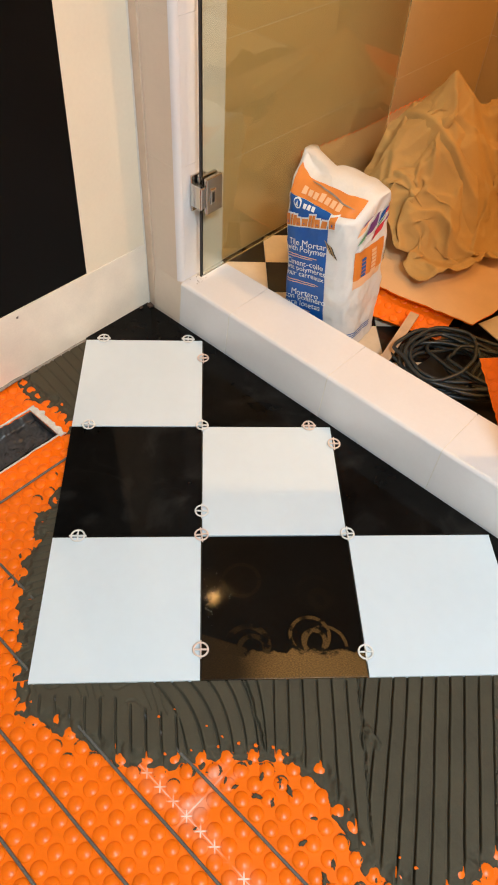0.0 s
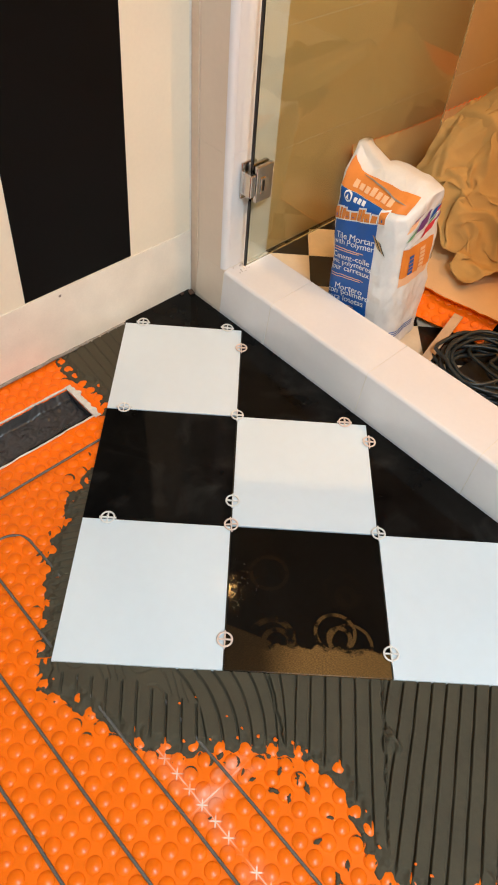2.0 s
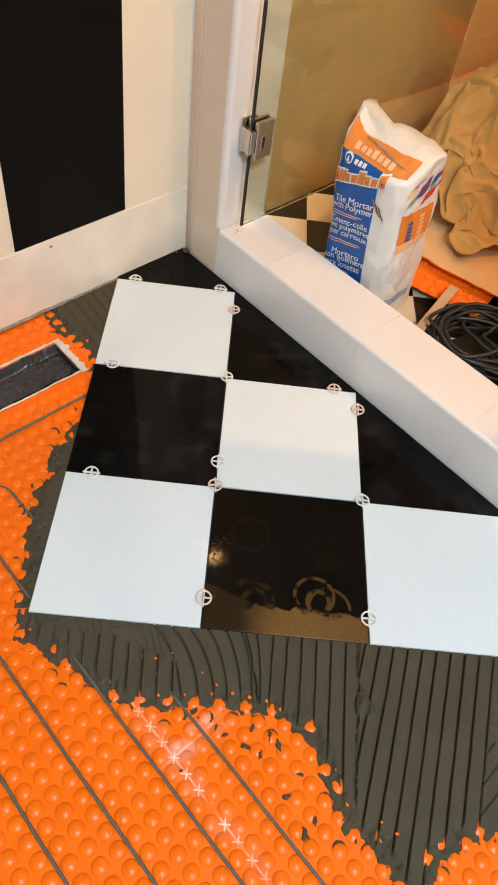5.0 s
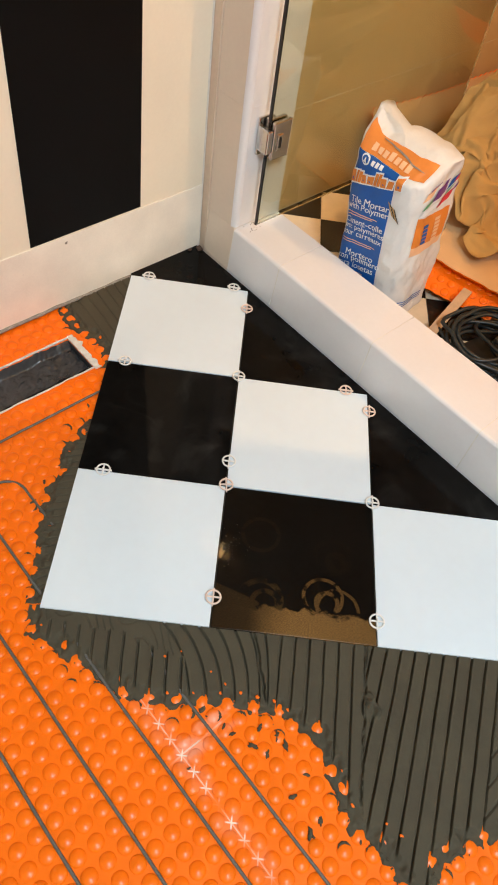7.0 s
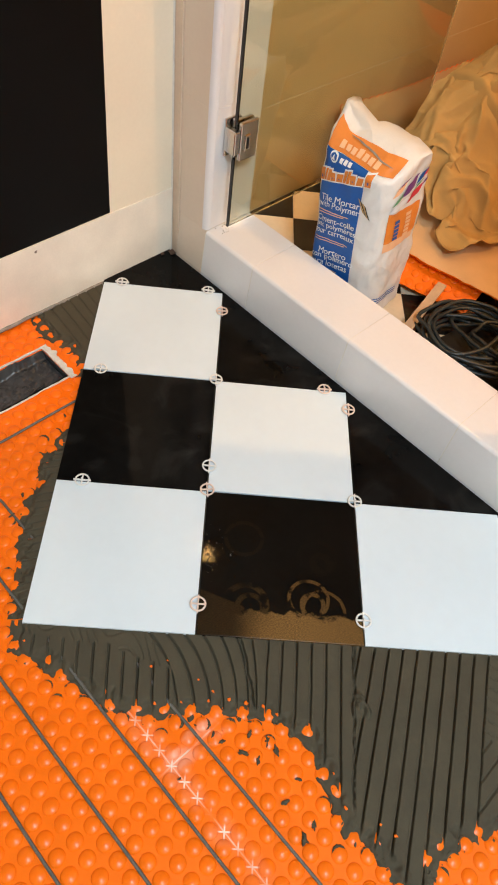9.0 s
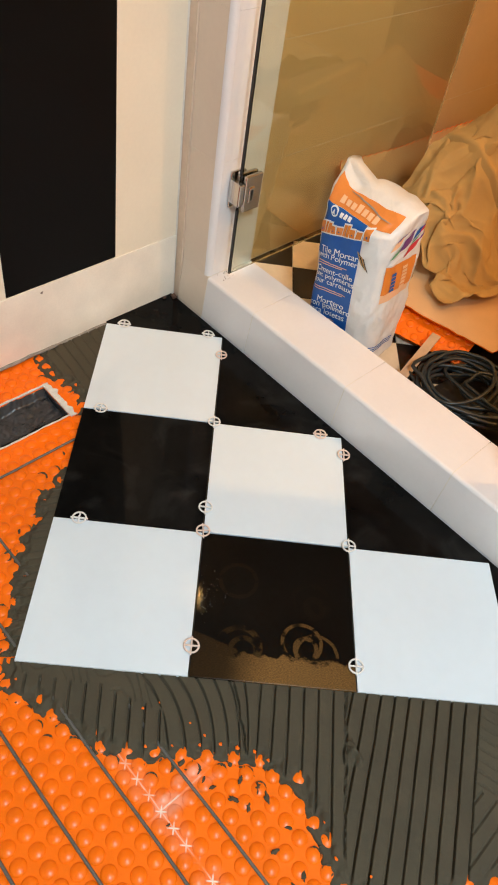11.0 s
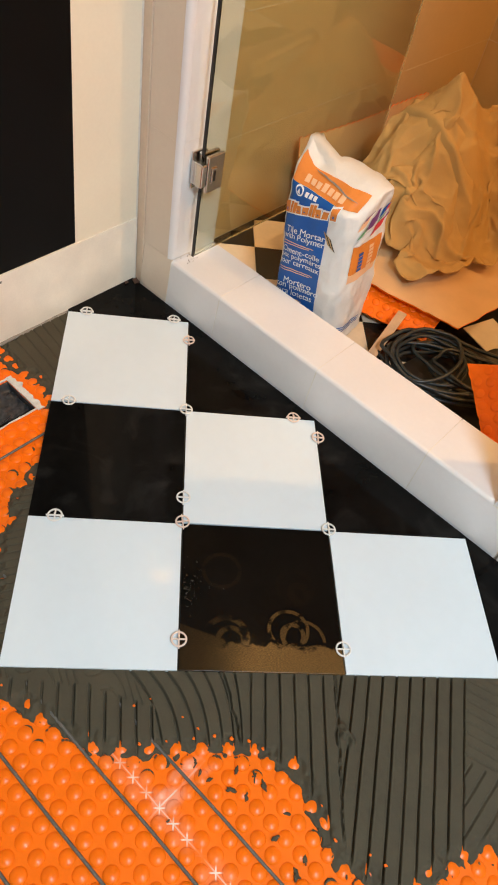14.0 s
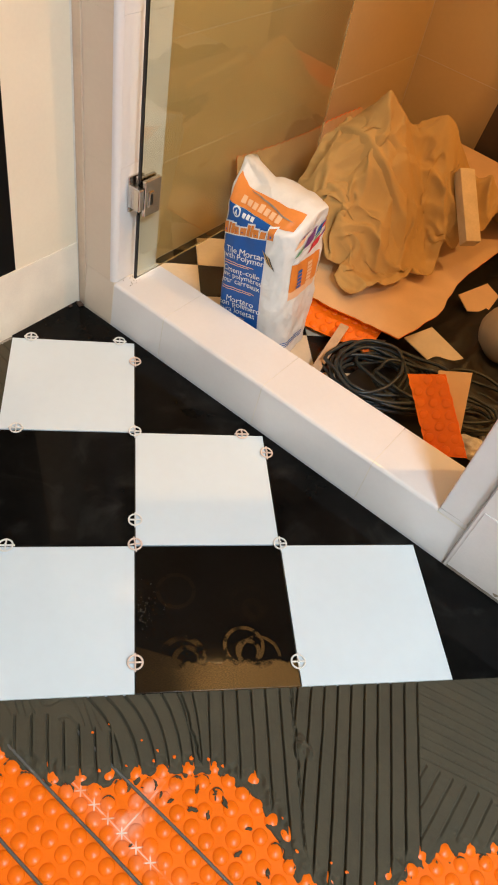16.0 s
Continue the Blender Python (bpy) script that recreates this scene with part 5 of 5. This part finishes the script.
def coil(cx, cy, r, turns, z0, seed, rad=0.0058, squash=0.8, turn=0.0):
    random.seed(seed)
    pts, n = [], 34
    for k in range(int(turns * n)):
        t = 2 * math.pi * k / n
        lap = k / n
        rr = r * (1 + 0.30 * nz(lap * 1.7, seed, 1) + 0.16 * nz(math.cos(t) * 1.5, math.sin(t) * 1.5, lap + seed))
        x, y = rr * math.cos(t), rr * squash * math.sin(t)
        ox2, oy2 = 0.06 * nz(lap * 1.1, seed + 5), 0.05 * nz(lap * 1.1, seed + 9)
        c, s = math.cos(turn), math.sin(turn)
        z = z0 + 0.012 + 0.055 * (lap / turns) + 0.018 * nz(x * 9, y * 9, lap * 1.4 + seed)
        pts.append((cx + ox2 + x * c - y * s, cy + oy2 + x * s + y * c, max(0.007, z)))
    pts = [(x, max(y, CURB_IN + 0.016), z) for x, y, z in pts]
    return tube(pts, rad, 8)


for cx, cy, r, turns, z0, seed, rad, sq, turn in ((0.120, 1.222, 0.155, 7, 0.004, 3, 0.0050, 0.62, 0.45), (0.080, 1.205, 0.105, 3, 0.020, 21, 0.0050, 0.75, 1.1), (0.200, 1.270, 0.135, 3, 0.012, 34, 0.0048, 0.60, 0.2),
                                                   (0.345, 1.320, 0.100, 5, 0.0, 8, 0.0046, 0.95, 0.0), (0.350, 1.260, 0.085, 3, 0.02, 47, 0.0046, 0.7, 0.9)):
    solid("cable_coil", coil(cx, cy, r, turns, z0, seed, rad, sq, turn), M["hose"], "loose tangled coil of dark rubber cable behind the curb", "cable", smooth=True, group="cable coils")

# ---- black plastic sheet, beige floats, board ----


def plastic_at(u, v):
    x, y = 0.02 + 0.56 * u, 1.13 + 1.35 * v
    x += 0.04 * nz(u * 4, v * 4, 3)
    rise = min(1.0, max(0.0, (y - 1.30) / 0.15)) * min(1.0, max(0.0, (x - 0.09) / 0.08))
    return (x, y + 0.03 * nz(u * 5, v * 5, 7), 0.006 + rise * (0.045 * ridged(x * 4, y * 4, 2) ** 2 + 0.02 * ridged(x * 11, y * 10, 5) * 0.6 + 0.016) + 0.003 * abs(nz(x * 30, y * 30, 1)))


solid("plastic_sheet", grid_mesh(70, 130, plastic_at), M["black_plastic"], "crumpled black plastic sheet on the shower floor", "plastic sheet", smooth=True)


def egg(cx, cy, cz, r, label):
    bm = bmesh.new()
    bmesh.ops.create_uvsphere(bm, u_segments=40, v_segments=24, radius=r)
    for v in bm.verts:
        k = 1 + 0.02 * nz(v.co.x * 12, v.co.y * 12, v.co.z * 12)
        t = max(0, v.co.z / r)
        v.co = Vector((cx + v.co.x * k * (1 - 0.16 * t), cy + v.co.y * k * (1 - 0.16 * t), cz + v.co.z * k * 1.12))
    return solid("beige_float", bm, M["beige"], label, "float", smooth=True, group="beige floats")


egg(0.292, 1.60, 0.105, 0.083, "smooth rounded beige object on the plastic sheet")
egg(0.170, 2.42, 0.115, 0.078, "second rounded beige object near the back wall")
bd = box((-0.30, -0.022, 0), (0.30, 0.022, 0.58), 0.002)
board = solid("dark_board", bd, M["dark_board"], "dark brown board leaning on the back shower wall", "board")
board.matrix_basis = pose(0.005, 2.555, 0.004, -4, 4, 0)

# ---- water beads on the black tile ----
random.seed(9)
beads = bmesh.new()
for k in range(70):
    u, v = abs(random.gauss(0.0, 0.022)) + 0.006, random.gauss(0.165, 0.025)
    r = random.uniform(0.0006, 0.0019)
    x, y = tile_xy(P + u, v)
    bm = bmesh.new()
    bmesh.ops.create_icosphere(bm, subdivisions=2, radius=r)
    for w in bm.verts:
        w.co = Vector((x + w.co.x, y + w.co.y, 0.0003 + max(0, w.co.z) * 0.5))
    beads = join(beads, bm)
solid("water_beads", beads, M["bead"], "small water beads on the black tile", "water", "stuff", True)

flat_scrap("grout_chip", [(-0.648, 0.862), (-0.634, 0.858), (-0.628, 0.869), (-0.645, 0.873)], 0.0005, M["chip"], "small brown chip in the wall corner", "chip", (0.1, 0.2), 0.006)
flat_scrap("grout_chip", [(-0.652, 0.838), (-0.646, 0.836), (-0.645, 0.845), (-0.651, 0.846)], 0.0005, M["chip"], "small dark chip in the wall corner", "chip", (0.1, 0.0), 0.005)

# ---- beige tube behind the floats ----
tb = tube([(0.268, 1.74, 0.088), (0.272, 2.0, 0.094), (0.276, 2.36, 0.100)], 0.052, 28)
solid("beige_tube", tb, M["beige"], "long beige cardboard tube lying on the plastic sheet", "tube", smooth=True)

# ---- crumpled paper and crumbs behind the curb ----


def crumpled(name, cx, cy, cz, size, mat, label, category, seed):
    bm = bmesh.new()
    bmesh.ops.create_icosphere(bm, subdivisions=4, radius=1)
    for v in bm.verts:
        d = noise.voronoi(Vector((v.co.x * 1.7 + seed, v.co.y * 1.7, v.co.z * 1.7)))[0]
        k = 0.62 + 0.55 * d[0] + 0.25 * (d[1] - d[0])
        v.co = Vector((cx + v.co.x * k * size[0], cy + v.co.y * k * size[1], cz + v.co.z * k * size[2]))
    return solid(name, bm, mat, label, category)


crumpled("crumpled_paper", 0.402, 1.185, 0.045, (0.040, 0.030, 0.026), M["plaster"], "crumpled cream paper lying on the cable coil", "paper", 3)
crumpled("crumpled_paper", 0.425, 1.255, 0.040, (0.026, 0.024, 0.020), M["plaster"], "small crumpled cream paper on the cable coil", "paper", 8)

# crumbs of grout left at the foot of the door
random.seed(17)
grit = bmesh.new()
for k in range(20):
    bm = bmesh.new()
    bmesh.ops.create_icosphere(bm, subdivisions=1, radius=random.uniform(0.0006, 0.0016))
    x, y = OPEN_L + random.uniform(0.002, 0.034), random.uniform(0.916, 0.955)
    bmesh.ops.translate(bm, vec=(x, y, CURB_Z + 0.0012), verts=list(bm.verts))
    grit = join(grit, bm)
solid("grout_crumbs", grit, M["dirt"], "grey grout crumbs at the foot of the glass door", "crumbs", "stuff")
